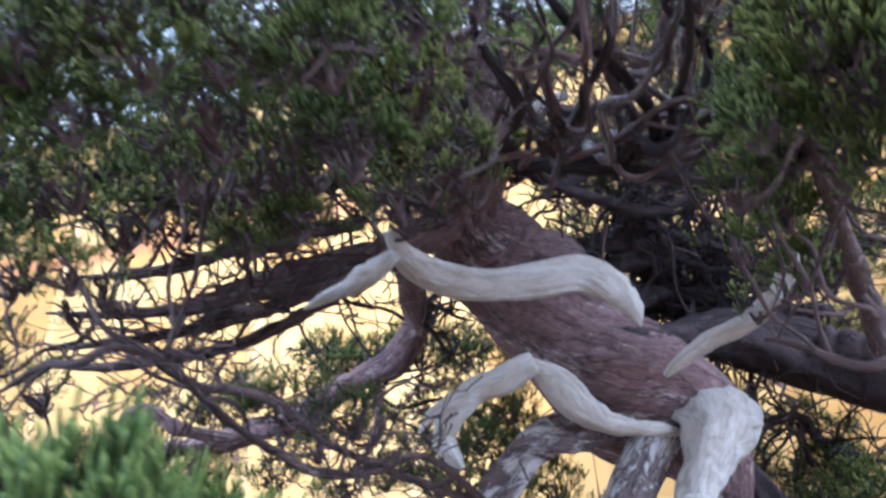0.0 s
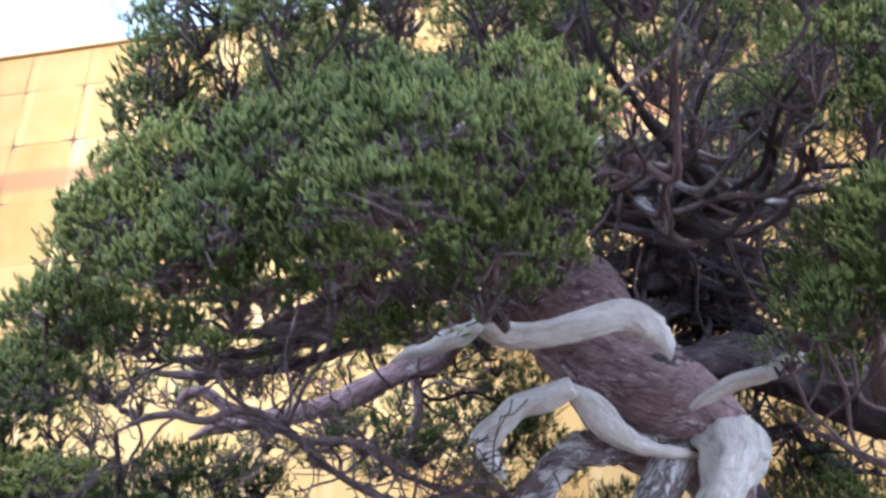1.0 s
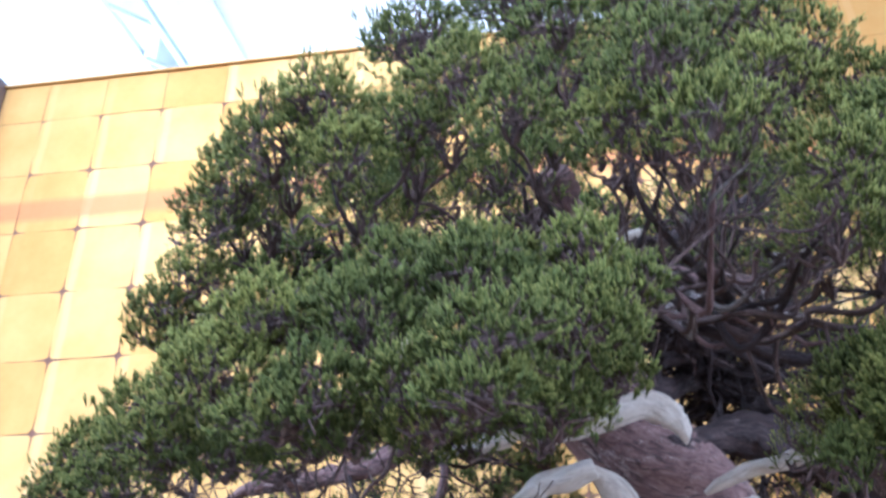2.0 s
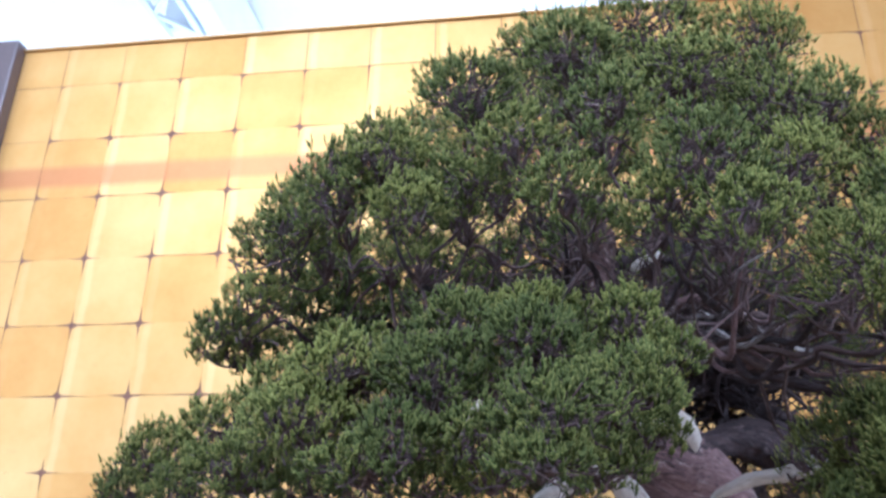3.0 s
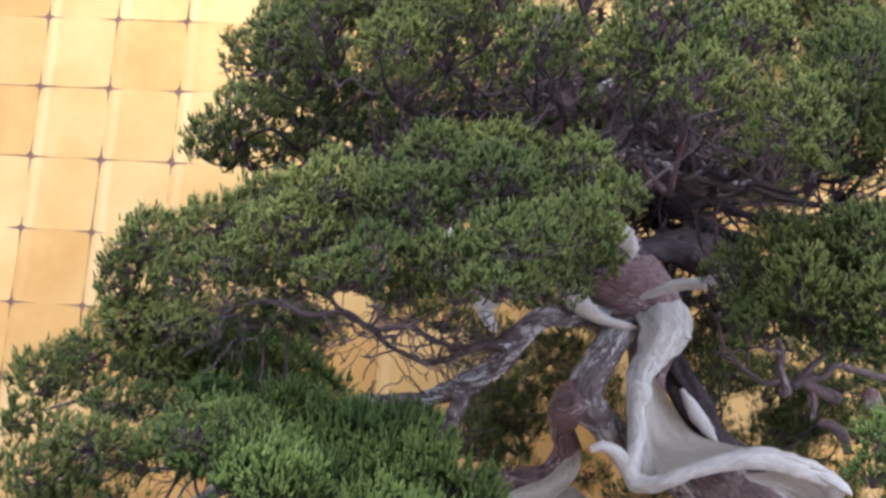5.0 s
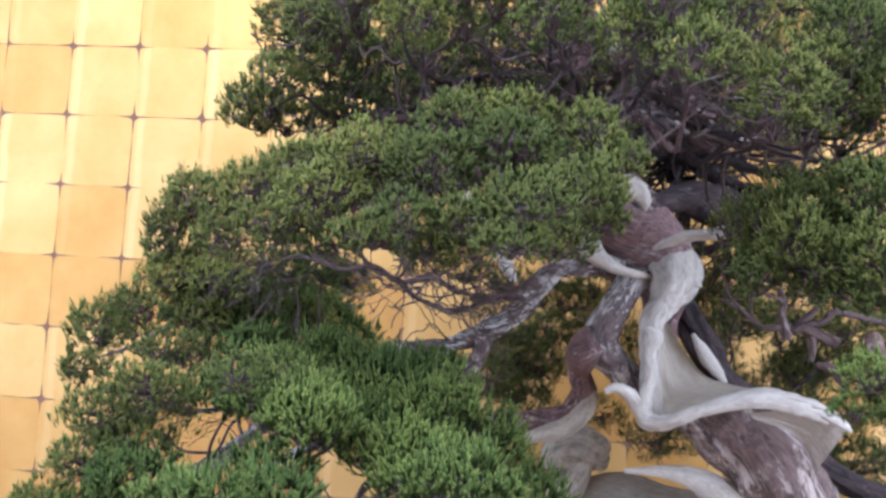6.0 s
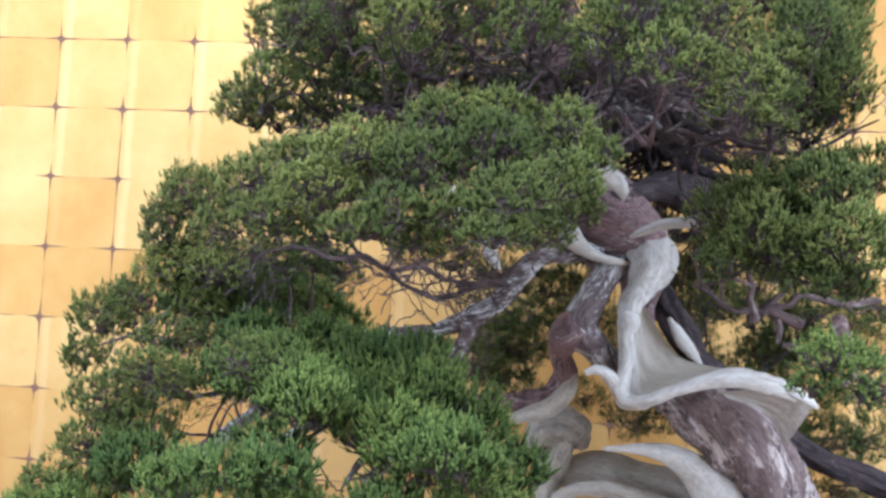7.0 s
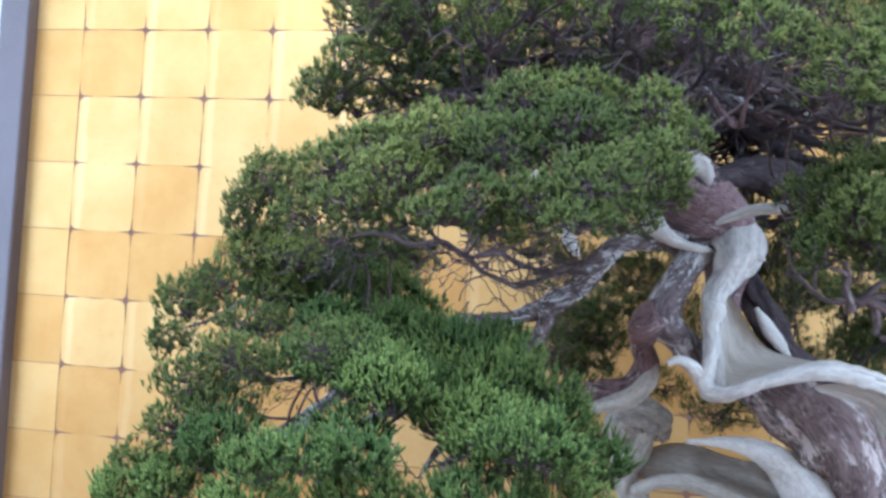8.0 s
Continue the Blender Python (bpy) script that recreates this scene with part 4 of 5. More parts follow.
limb("branch", BRANCH, [(-0.376, -0.600, 1.335, 0.0037), (-0.376, -0.655, 1.325, 0.0038), (-0.387, -0.670, 1.318, 0.0033), (-0.400, -0.680, 1.312, 0.0007)], sides=10, steps=40, lump=0.3, groove=0.2, label="dark weathered twig")
limb("branch", BARK, [(-0.428, -0.580, 1.346, 0.0039), (-0.437, -0.620, 1.355, 0.0032), (-0.451, -0.650, 1.346, 0.0023), (-0.464, -0.670, 1.333, 0.0006)], sides=10, steps=40, lump=0.2, label="brown branch of the outer pad")
limb("branch", TWIG, [(-0.352, -0.652, 1.459, 0.0010), (-0.403, -0.555, 1.447, 0.0022), (-0.433, -0.535, 1.438, 0.0023), (-0.465, -0.535, 1.413, 0.0023), (-0.493, -0.545, 1.391, 0.0018), (-0.520, -0.555, 1.379, 0.0006)], sides=10, steps=50, lump=0.3, label="thin brown branch of the outer pad")
limb("branch", BARK, [(0.083, -0.500, 1.430, 0.0063), (0.070, -0.560, 1.406, 0.0045), (0.035, -0.660, 1.397, 0.0031), (-0.004, -0.740, 1.396, 0.0007)], sides=10, steps=40, lump=0.2, label="brown branch of the small pad")
limb("branch", TWIG, [(-0.207, -0.560, 1.552, 0.0047), (-0.242, -0.565, 1.550, 0.0044), (-0.273, -0.585, 1.532, 0.0036), (-0.309, -0.595, 1.524, 0.0030), (-0.342, -0.605, 1.521, 0.0024), (-0.371, -0.615, 1.522, 0.0006)], sides=10, steps=70, lump=0.3, groove=0.15, label="dark thin branch under the middle pad")
limb("branch", TWIG, [(-0.226, -0.580, 1.534, 0.0039), (-0.269, -0.575, 1.530, 0.0037), (-0.305, -0.585, 1.518, 0.0030), (-0.340, -0.595, 1.512, 0.0024), (-0.383, -0.595, 1.514, 0.0006)], sides=10, steps=70, lump=0.3, groove=0.15, label="dark thin branch under the middle pad")
limb("branch", TWIG, [(-0.241, -0.570, 1.533, 0.0034), (-0.287, -0.565, 1.519, 0.0034), (-0.327, -0.575, 1.510, 0.0031), (-0.364, -0.575, 1.511, 0.0025), (-0.397, -0.575, 1.518, 0.0006)], sides=10, steps=70, lump=0.3, groove=0.15, label="dark thin branch under the middle pad")
limb("branch", TWIG, [(-0.253, -0.600, 1.547, 0.0038), (-0.291, -0.595, 1.553, 0.0034), (-0.327, -0.605, 1.542, 0.0027), (-0.359, -0.615, 1.540, 0.0006)], sides=10, steps=60, lump=0.3, groove=0.15, label="dark thin branch under the middle pad")
limb("branch", TWIG, [(-0.242, -0.600, 1.551, 0.0038), (-0.259, -0.615, 1.562, 0.0035), (-0.287, -0.635, 1.561, 0.0029), (-0.316, -0.645, 1.568, 0.0006)], sides=10, steps=60, lump=0.3, groove=0.15, label="dark thin branch under the middle pad")
limb("branch", TWIG, [(-0.267, -0.600, 1.513, 0.0023), (-0.294, -0.585, 1.525, 0.0025), (-0.323, -0.585, 1.518, 0.0019), (-0.354, -0.595, 1.522, 0.0006)], sides=8, steps=50, lump=0.3, label="dark thin branch under the middle pad")
limb("branch", BARK, [(-0.356, -0.450, 1.518, 0.0046), (-0.380, -0.470, 1.521, 0.0045), (-0.398, -0.480, 1.532, 0.0038), (-0.412, -0.480, 1.528, 0.0031), (-0.412, -0.480, 1.515, 0.0007)], sides=10, steps=50, lump=0.3, groove=0.15, label="crooked brown side twig")
limb("branch", BARK, [(-0.259, -0.450, 1.542, 0.0039), (-0.256, -0.450, 1.519, 0.0034), (-0.262, -0.450, 1.502, 0.0027), (-0.272, -0.460, 1.480, 0.0008)], sides=10, steps=50, lump=0.3, label="thin hanging brown twig")
limb("branch", SHADEBARK, [(-0.125, -0.530, 1.605, 0.0058), (-0.095, -0.490, 1.645, 0.0057), (-0.059, -0.460, 1.664, 0.0053), (-0.037, -0.450, 1.647, 0.0041), (-0.016, -0.450, 1.646, 0.0009)], thin=0.60, sides=10, steps=60, lump=0.3, groove=0.15, label="thin branch behind the trunk, darkened for shade")
limb("branch", SHADEBARK, [(-0.143, -0.540, 1.658, 0.0061), (-0.112, -0.500, 1.665, 0.0057), (-0.072, -0.470, 1.690, 0.0053), (-0.029, -0.460, 1.712, 0.0043), (-0.000, -0.470, 1.737, 0.0009)], thin=0.60, sides=10, steps=60, lump=0.3, groove=0.15, label="thin branch behind the trunk, darkened for shade")
limb("branch", SHADEBARK, [(-0.075, -0.490, 1.605, 0.0047), (-0.065, -0.460, 1.593, 0.0045), (-0.040, -0.450, 1.581, 0.0042), (-0.004, -0.460, 1.579, 0.0030), (0.018, -0.480, 1.576, 0.0006)], thin=0.60, sides=10, steps=60, lump=0.3, groove=0.15, label="thin branch behind the trunk, darkened for shade")
limb("branch", SHADEBARK, [(-0.035, -0.400, 1.499, 0.0055), (-0.009, -0.390, 1.506, 0.0053), (0.002, -0.380, 1.493, 0.0049), (0.027, -0.370, 1.481, 0.0042), (0.051, -0.370, 1.474, 0.0014)], thin=0.60, sides=10, steps=60, lump=0.3, groove=0.15, label="thin branch behind the trunk, darkened for shade")
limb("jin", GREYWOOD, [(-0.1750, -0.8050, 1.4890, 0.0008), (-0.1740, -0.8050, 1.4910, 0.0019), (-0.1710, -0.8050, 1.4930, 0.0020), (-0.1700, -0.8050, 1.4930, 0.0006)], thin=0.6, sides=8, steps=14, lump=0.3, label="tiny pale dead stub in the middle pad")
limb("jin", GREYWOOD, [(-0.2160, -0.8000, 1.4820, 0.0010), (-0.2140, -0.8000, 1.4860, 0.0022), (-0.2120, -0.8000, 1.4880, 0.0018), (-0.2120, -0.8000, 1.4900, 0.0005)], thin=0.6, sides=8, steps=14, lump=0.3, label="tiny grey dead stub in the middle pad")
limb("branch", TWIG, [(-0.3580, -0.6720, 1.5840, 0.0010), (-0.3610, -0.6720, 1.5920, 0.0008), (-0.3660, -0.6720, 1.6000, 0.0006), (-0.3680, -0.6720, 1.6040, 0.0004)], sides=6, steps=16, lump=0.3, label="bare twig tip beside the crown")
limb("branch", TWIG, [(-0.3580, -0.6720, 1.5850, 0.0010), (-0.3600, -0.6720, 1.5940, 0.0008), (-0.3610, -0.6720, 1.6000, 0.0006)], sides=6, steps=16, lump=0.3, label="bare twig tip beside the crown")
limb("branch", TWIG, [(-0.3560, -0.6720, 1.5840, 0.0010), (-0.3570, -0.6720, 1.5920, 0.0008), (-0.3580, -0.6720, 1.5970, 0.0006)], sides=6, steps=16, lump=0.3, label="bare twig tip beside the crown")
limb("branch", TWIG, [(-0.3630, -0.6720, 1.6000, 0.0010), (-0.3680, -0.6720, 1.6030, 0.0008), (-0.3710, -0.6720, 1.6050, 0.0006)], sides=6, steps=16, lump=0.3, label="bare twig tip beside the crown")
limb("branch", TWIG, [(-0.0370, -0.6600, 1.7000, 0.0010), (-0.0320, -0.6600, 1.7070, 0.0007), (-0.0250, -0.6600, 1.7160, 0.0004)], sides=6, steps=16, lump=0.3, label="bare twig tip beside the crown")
limb("branch", SHADEBARK, [(-0.113, -0.460, 1.568, 0.0080), (-0.093, -0.440, 1.577, 0.0085), (-0.067, -0.420, 1.590, 0.0075), (-0.041, -0.420, 1.576, 0.0070), (-0.009, -0.420, 1.560, 0.0060), (0.015, -0.440, 1.549, 0.0040)], sides=16, steps=70, lump=0.4, groove=0.25, label="twisted branch behind the trunk, darkened for shade")
limb("branch", SHADEBARK, [(-0.101, -0.460, 1.592, 0.0060), (-0.078, -0.440, 1.601, 0.0062), (-0.061, -0.420, 1.591, 0.0055), (-0.042, -0.410, 1.588, 0.0060), (-0.026, -0.410, 1.572, 0.0045), (-0.022, -0.410, 1.553, 0.0030)], sides=16, steps=70, lump=0.4, groove=0.25, label="twisted branch behind the trunk, darkened for shade")
limb("branch", SHADEBARK, [(-0.106, -0.470, 1.606, 0.0060), (-0.082, -0.450, 1.606, 0.0055), (-0.060, -0.430, 1.624, 0.0050), (-0.041, -0.430, 1.610, 0.0048), (-0.015, -0.430, 1.597, 0.0040), (0.007, -0.450, 1.592, 0.0025)], sides=16, steps=70, lump=0.4, groove=0.25, label="twisted branch behind the trunk, darkened for shade")
limb("branch", SHADEBARK, [(-0.071, -0.420, 1.595, 0.0050), (-0.059, -0.410, 1.580, 0.0055), (-0.056, -0.410, 1.561, 0.0050), (-0.045, -0.410, 1.541, 0.0030)], sides=16, steps=70, lump=0.4, groove=0.25, label="twisted branch behind the trunk, darkened for shade")
limb("branch", SHADEBARK, [(-0.085, -0.450, 1.630, 0.0035), (-0.076, -0.440, 1.619, 0.0040), (-0.074, -0.430, 1.601, 0.0036), (-0.066, -0.420, 1.582, 0.0020)], sides=16, steps=70, lump=0.4, groove=0.25, label="twisted branch behind the trunk, darkened for shade")
# the fan of crooked branches on the underside of the crown
fan_rng = np.random.default_rng(21)
for k in range(24):
    u = (k + 0.5) / 24
    start = np.array((-0.135 + 0.05 * u, -0.575, 1.590)) + fan_rng.normal(0, 0.008, 3)
    end = np.array((-0.150 + 0.19 * u, -0.775 + 0.11 * abs(u - 0.25) * 1.4, 1.560)) + fan_rng.normal(0, 0.010, 3)
    low = fan_rng.uniform(0.008, 0.034)
    thick = fan_rng.uniform(0.0015, 0.0034)
    pts = []
    for f in np.linspace(0, 1, 8):
        p = start * (1 - f) + end * f + np.array((0, 0, -low * math.sin(math.pi * min(1.0, f * 1.1)))) + fan_rng.normal(0, 0.0075, 3) * (0 < f < 1)
        pts.append((*p, thick * (1 - 0.85 * f)))
    limb("branch", (TWIG, BARK, BRANCH, TWIG, SHADEBARK)[k % 5], pts, sides=9, steps=48, lump=0.5, groove=0.2, label="crooked brown branch on the underside of the crown")
foliage("crown of dense scaly green foliage", [
    (-0.365, -0.677, 1.558, 0.019, 0.013), (-0.346, -0.686, 1.571, 0.019, 0.016), (-0.343, -0.681, 1.605, 0.022, 0.023), (-0.319, -0.710, 1.605, 0.021, 0.027),
    (-0.289, -0.745, 1.603, 0.023, 0.026), (-0.274, -0.691, 1.651, 0.026, 0.020), (-0.263, -0.750, 1.617, 0.023, 0.026), (-0.248, -0.761, 1.585, 0.020, 0.014),
    (-0.234, -0.680, 1.704, 0.031, 0.018), (-0.223, -0.755, 1.599, 0.019, 0.019), (-0.223, -0.740, 1.658, 0.027, 0.023), (-0.198, -0.768, 1.612, 0.021, 0.021),
    (-0.182, -0.676, 1.729, 0.037, 0.022), (-0.178, -0.786, 1.579, 0.017, 0.016), (-0.171, -0.748, 1.670, 0.030, 0.022), (-0.158, -0.786, 1.620, 0.017, 0.017),
    (-0.140, -0.788, 1.571, 0.015, 0.015)], layers=((0.035, 0.0, 1.0, 0.55), (0.085, 0.010, 0.95, 0.4)), density=0.76)
foliage("crown of dense scaly green foliage", [
    (-0.125, -0.802, 1.581, 0.023, 0.021), (-0.125, -0.683, 1.734, 0.039, 0.027), (-0.118, -0.759, 1.649, 0.028, 0.022), (-0.112, -0.805, 1.555, 0.020, 0.016),
    (-0.085, -0.784, 1.585, 0.019, 0.019), (-0.081, -0.755, 1.632, 0.025, 0.025), (-0.068, -0.784, 1.546, 0.019, 0.020), (-0.067, -0.674, 1.725, 0.036, 0.027),
    (-0.042, -0.748, 1.550, 0.015, 0.015), (-0.041, -0.747, 1.569, 0.015, 0.015), (-0.033, -0.692, 1.671, 0.022, 0.022), (-0.023, -0.741, 1.585, 0.021, 0.026),
    (-0.023, -0.641, 1.687, 0.022, 0.025), (-0.014, -0.682, 1.651, 0.023, 0.019), (-0.013, -0.702, 1.614, 0.023, 0.020), (-0.011, -0.683, 1.646, 0.024, 0.018),
    (0.010, -0.682, 1.591, 0.020, 0.023), (0.022, -0.664, 1.635, 0.018, 0.021)], layers=((0.035, 0.0, 1.0, 0.55), (0.085, 0.010, 0.95, 0.4)), density=0.76)
foliage("middle pad of bright green scaly foliage", [
    (-0.224, -0.700, 1.474, 0.014, 0.008), (-0.206, -0.702, 1.476, 0.014, 0.008)], density=0.9)
foliage("middle pad of bright green scaly foliage", [
    (-0.439, -0.617, 1.472, 0.020, 0.024), (-0.435, -0.610, 1.444, 0.029, 0.020), (-0.434, -0.602, 1.444, 0.023, 0.021), (-0.423, -0.603, 1.416, 0.025, 0.016),
    (-0.419, -0.626, 1.497, 0.025, 0.022), (-0.404, -0.612, 1.441, 0.027, 0.017), (-0.384, -0.582, 1.428, 0.028, 0.016), (-0.371, -0.684, 1.470, 0.022, 0.018),
    (-0.359, -0.543, 1.420, 0.025, 0.015), (-0.351, -0.702, 1.496, 0.024, 0.019), (-0.320, -0.743, 1.472, 0.027, 0.015), (-0.310, -0.737, 1.510, 0.019, 0.013),
    (-0.292, -0.749, 1.462, 0.019, 0.009), (-0.287, -0.771, 1.487, 0.026, 0.019), (-0.270, -0.773, 1.507, 0.023, 0.017), (-0.259, -0.787, 1.466, 0.021, 0.010)], layers=((0.04, 0.008, 0.9, 0.4), (0.08, 0.02, 0.8, 0.25)))
foliage("middle pad of bright green scaly foliage", [
    (-0.241, -0.796, 1.472, 0.019, 0.015), (-0.234, -0.780, 1.460, 0.016, 0.008), (-0.233, -0.783, 1.501, 0.023, 0.019), (-0.225, -0.759, 1.529, 0.024, 0.014),
    (-0.213, -0.797, 1.473, 0.016, 0.014), (-0.209, -0.790, 1.462, 0.016, 0.008), (-0.193, -0.783, 1.512, 0.023, 0.019), (-0.192, -0.757, 1.535, 0.020, 0.012),
    (-0.190, -0.820, 1.462, 0.016, 0.008), (-0.185, -0.814, 1.479, 0.023, 0.017), (-0.185, -0.809, 1.466, 0.018, 0.009), (-0.161, -0.793, 1.490, 0.021, 0.020),
    (-0.156, -0.778, 1.523, 0.014, 0.015), (-0.147, -0.783, 1.492, 0.009, 0.008), (-0.145, -0.781, 1.505, 0.011, 0.010), (-0.168, -0.776, 1.467, 0.019, 0.012), (-0.150, -0.770, 1.479, 0.014, 0.012), (-0.176, -0.735, 1.478, 0.020, 0.014), (-0.156, -0.735, 1.492, 0.016, 0.012), (-0.139, -0.782, 1.509, 0.010, 0.009)], layers=((0.04, 0.008, 0.9, 0.4), (0.08, 0.02, 0.8, 0.25)))
foliage("side pad of olive green scaly foliage", [
    (-0.064, -0.727, 1.458, 0.011, 0.009), (-0.047, -0.741, 1.477, 0.016, 0.017), (-0.045, -0.679, 1.485, 0.015, 0.013), (-0.044, -0.650, 1.483, 0.010, 0.013),
    (-0.038, -0.621, 1.474, 0.010, 0.011), (-0.032, -0.730, 1.467, 0.029, 0.019), (-0.031, -0.713, 1.497, 0.026, 0.016), (-0.009, -0.722, 1.503, 0.026, 0.017),
    (-0.007, -0.735, 1.450, 0.024, 0.012), (-0.005, -0.751, 1.470, 0.023, 0.022), (0.029, -0.694, 1.518, 0.023, 0.016)], layers=((0.04, 0.008, 0.9, 0.4), (0.08, 0.02, 0.8, 0.25)), tone=-0.1, length=1.35, density=0.9)
foliage("small low pad of green shoots", [
    (-0.030, -0.782, 1.397, 0.011, 0.008), (-0.025, -0.787, 1.411, 0.019, 0.012), (-0.006, -0.785, 1.401, 0.020, 0.016)])
foliage("low outer pad of bright green foliage", [
    (-0.509, -0.596, 1.371, 0.016, 0.018), (-0.474, -0.637, 1.404, 0.022, 0.021), (-0.469, -0.696, 1.302, 0.020, 0.014), (-0.455, -0.622, 1.417, 0.025, 0.018),
    (-0.436, -0.714, 1.331, 0.024, 0.015), (-0.433, -0.701, 1.355, 0.026, 0.019), (-0.422, -0.582, 1.413, 0.026, 0.017), (-0.418, -0.641, 1.393, 0.029, 0.017),
    (-0.410, -0.702, 1.338, 0.028, 0.016), (-0.401, -0.712, 1.376, 0.029, 0.015), (-0.330, -0.757, 1.390, 0.018, 0.014)], layers=((0.05, 0.0, 0.9, 0.5),), tone=0.0)
foliage("loose lower pad of feathery green shoots", [
    (-0.483, -0.683, 1.273, 0.025, 0.016), (-0.439, -0.702, 1.290, 0.028, 0.016), (-0.407, -0.552, 1.429, 0.027, 0.016), (-0.399, -0.722, 1.319, 0.026, 0.017),
    (-0.390, -0.561, 1.408, 0.027, 0.020), (-0.381, -0.532, 1.426, 0.028, 0.017), (-0.372, -0.732, 1.292, 0.029, 0.014), (-0.358, -0.541, 1.395, 0.027, 0.018),
    (-0.356, -0.767, 1.322, 0.021, 0.011), (-0.350, -0.502, 1.415, 0.026, 0.016), (-0.330, -0.504, 1.402, 0.024, 0.014), (-0.327, -0.787, 1.332, 0.019, 0.013),
    (-0.307, -0.603, 1.381, 0.024, 0.017), (-0.305, -0.775, 1.333, 0.024, 0.011)], length=2.0, density=0.8, tone=-0.05, lift=1.1, slim=0.75)
foliage("loose lower pad of feathery green shoots", [
    (-0.301, -0.752, 1.306, 0.030, 0.014), (-0.292, -0.753, 1.367, 0.025, 0.016), (-0.285, -0.664, 1.369, 0.022, 0.017), (-0.285, -0.585, 1.380, 0.021, 0.015),
    (-0.264, -0.659, 1.367, 0.029, 0.021), (-0.249, -0.605, 1.384, 0.020, 0.016), (-0.242, -0.705, 1.357, 0.020, 0.015), (-0.239, -0.753, 1.312, 0.027, 0.013),
    (-0.232, -0.643, 1.369, 0.021, 0.021), (-0.208, -0.784, 1.349, 0.024, 0.014), (-0.197, -0.768, 1.336, 0.017, 0.012), (-0.197, -0.645, 1.342, 0.019, 0.016),
    (-0.192, -0.734, 1.309, 0.025, 0.014), (-0.179, -0.705, 1.327, 0.020, 0.016)], length=2.0, density=0.8, tone=-0.05, lift=1.1, slim=0.75)
foliage("loose lower pad of feathery green shoots", [
    (-0.341, -0.700, 1.369, 0.022, 0.015), (-0.313, -0.700, 1.371, 0.022, 0.015), (-0.288, -0.700, 1.362, 0.022, 0.015), (-0.261, -0.660, 1.384, 0.022, 0.015),
    (-0.235, -0.700, 1.372, 0.022, 0.015), (-0.267, -0.700, 1.358, 0.022, 0.015), (-0.344, -0.660, 1.383, 0.022, 0.015), (-0.240, -0.740, 1.353, 0.022, 0.015),
    (-0.220, -0.720, 1.343, 0.022, 0.015), (-0.320, -0.620, 1.393, 0.022, 0.015), (-0.287, -0.640, 1.385, 0.022, 0.015), (-0.373, -0.620, 1.394, 0.022, 0.015),
    (-0.210, -0.680, 1.361, 0.022, 0.015), (-0.366, -0.680, 1.369, 0.022, 0.015)], layers=((0.05, -0.004, 0.9, 0.5),), length=2.0, density=0.6, tone=-0.05, lift=1.0, slim=0.7)
# the low tone darkens these leaves to stand in for deep shade
foliage("sparse rear foliage, leaf tint darkened for shade", [
    (-0.253, -0.600, 1.460, 0.020, 0.010), (-0.230, -0.580, 1.458, 0.020, 0.010), (-0.174, -0.360, 1.449, 0.026, 0.018), (-0.149, -0.360, 1.445, 0.026, 0.018), (-0.126, -0.360, 1.459, 0.022, 0.018), (-0.338, -0.580, 1.453, 0.022, 0.012),
    (-0.320, -0.560, 1.450, 0.018, 0.010), (-0.361, -0.580, 1.452, 0.022, 0.014)], density=0.5, length=1.5, tone=-0.5, thin=True)
foliage("sparse rear foliage, leaf tint darkened for shade", [
    (-0.445, -0.400, 1.547, 0.017, 0.012), (-0.416, -0.380, 1.571, 0.017, 0.012), (-0.375, -0.380, 1.575, 0.017, 0.012), (-0.328, -0.360, 1.622, 0.017, 0.012),
    (-0.309, -0.360, 1.600, 0.017, 0.012), (-0.317, -0.400, 1.521, 0.017, 0.012), (-0.281, -0.380, 1.540, 0.017, 0.012), (-0.375, -0.420, 1.509, 0.017, 0.012),
    (-0.338, -0.420, 1.498, 0.017, 0.012), (-0.269, -0.400, 1.496, 0.017, 0.012), (-0.250, -0.360, 1.597, 0.017, 0.012), (-0.219, -0.360, 1.593, 0.017, 0.012),
    (-0.430, -0.420, 1.562, 0.015, 0.010), (-0.291, -0.420, 1.486, 0.017, 0.012), (-0.208, -0.380, 1.519, 0.017, 0.012), (-0.005, -0.360, 1.511, 0.017, 0.012),
    (0.003, -0.360, 1.483, 0.017, 0.012)], density=0.6, length=1.5, tone=-0.4, thin=True, slim=0.85)
foliage("sparse rear foliage, leaf tint darkened for shade", [
    (-0.200, -0.360, 1.389, 0.030, 0.022), (-0.171, -0.340, 1.378, 0.030, 0.022), (-0.193, -0.350, 1.355, 0.030, 0.022), (-0.218, -0.380, 1.368, 0.030, 0.022),
    (-0.132, -0.330, 1.406, 0.030, 0.022), (0.009, -0.400, 1.444, 0.030, 0.022), (0.050, -0.380, 1.425, 0.030, 0.022), (0.082, -0.380, 1.405, 0.030, 0.022),
    (0.004, -0.360, 1.469, 0.030, 0.022), (0.095, -0.400, 1.433, 0.030, 0.022), (0.068, -0.360, 1.387, 0.030, 0.022), (0.116, -0.400, 1.398, 0.030, 0.022),
    (-0.008, -0.360, 1.422, 0.030, 0.022)], density=0.45, length=1.5, tone=-0.6, thin=True)
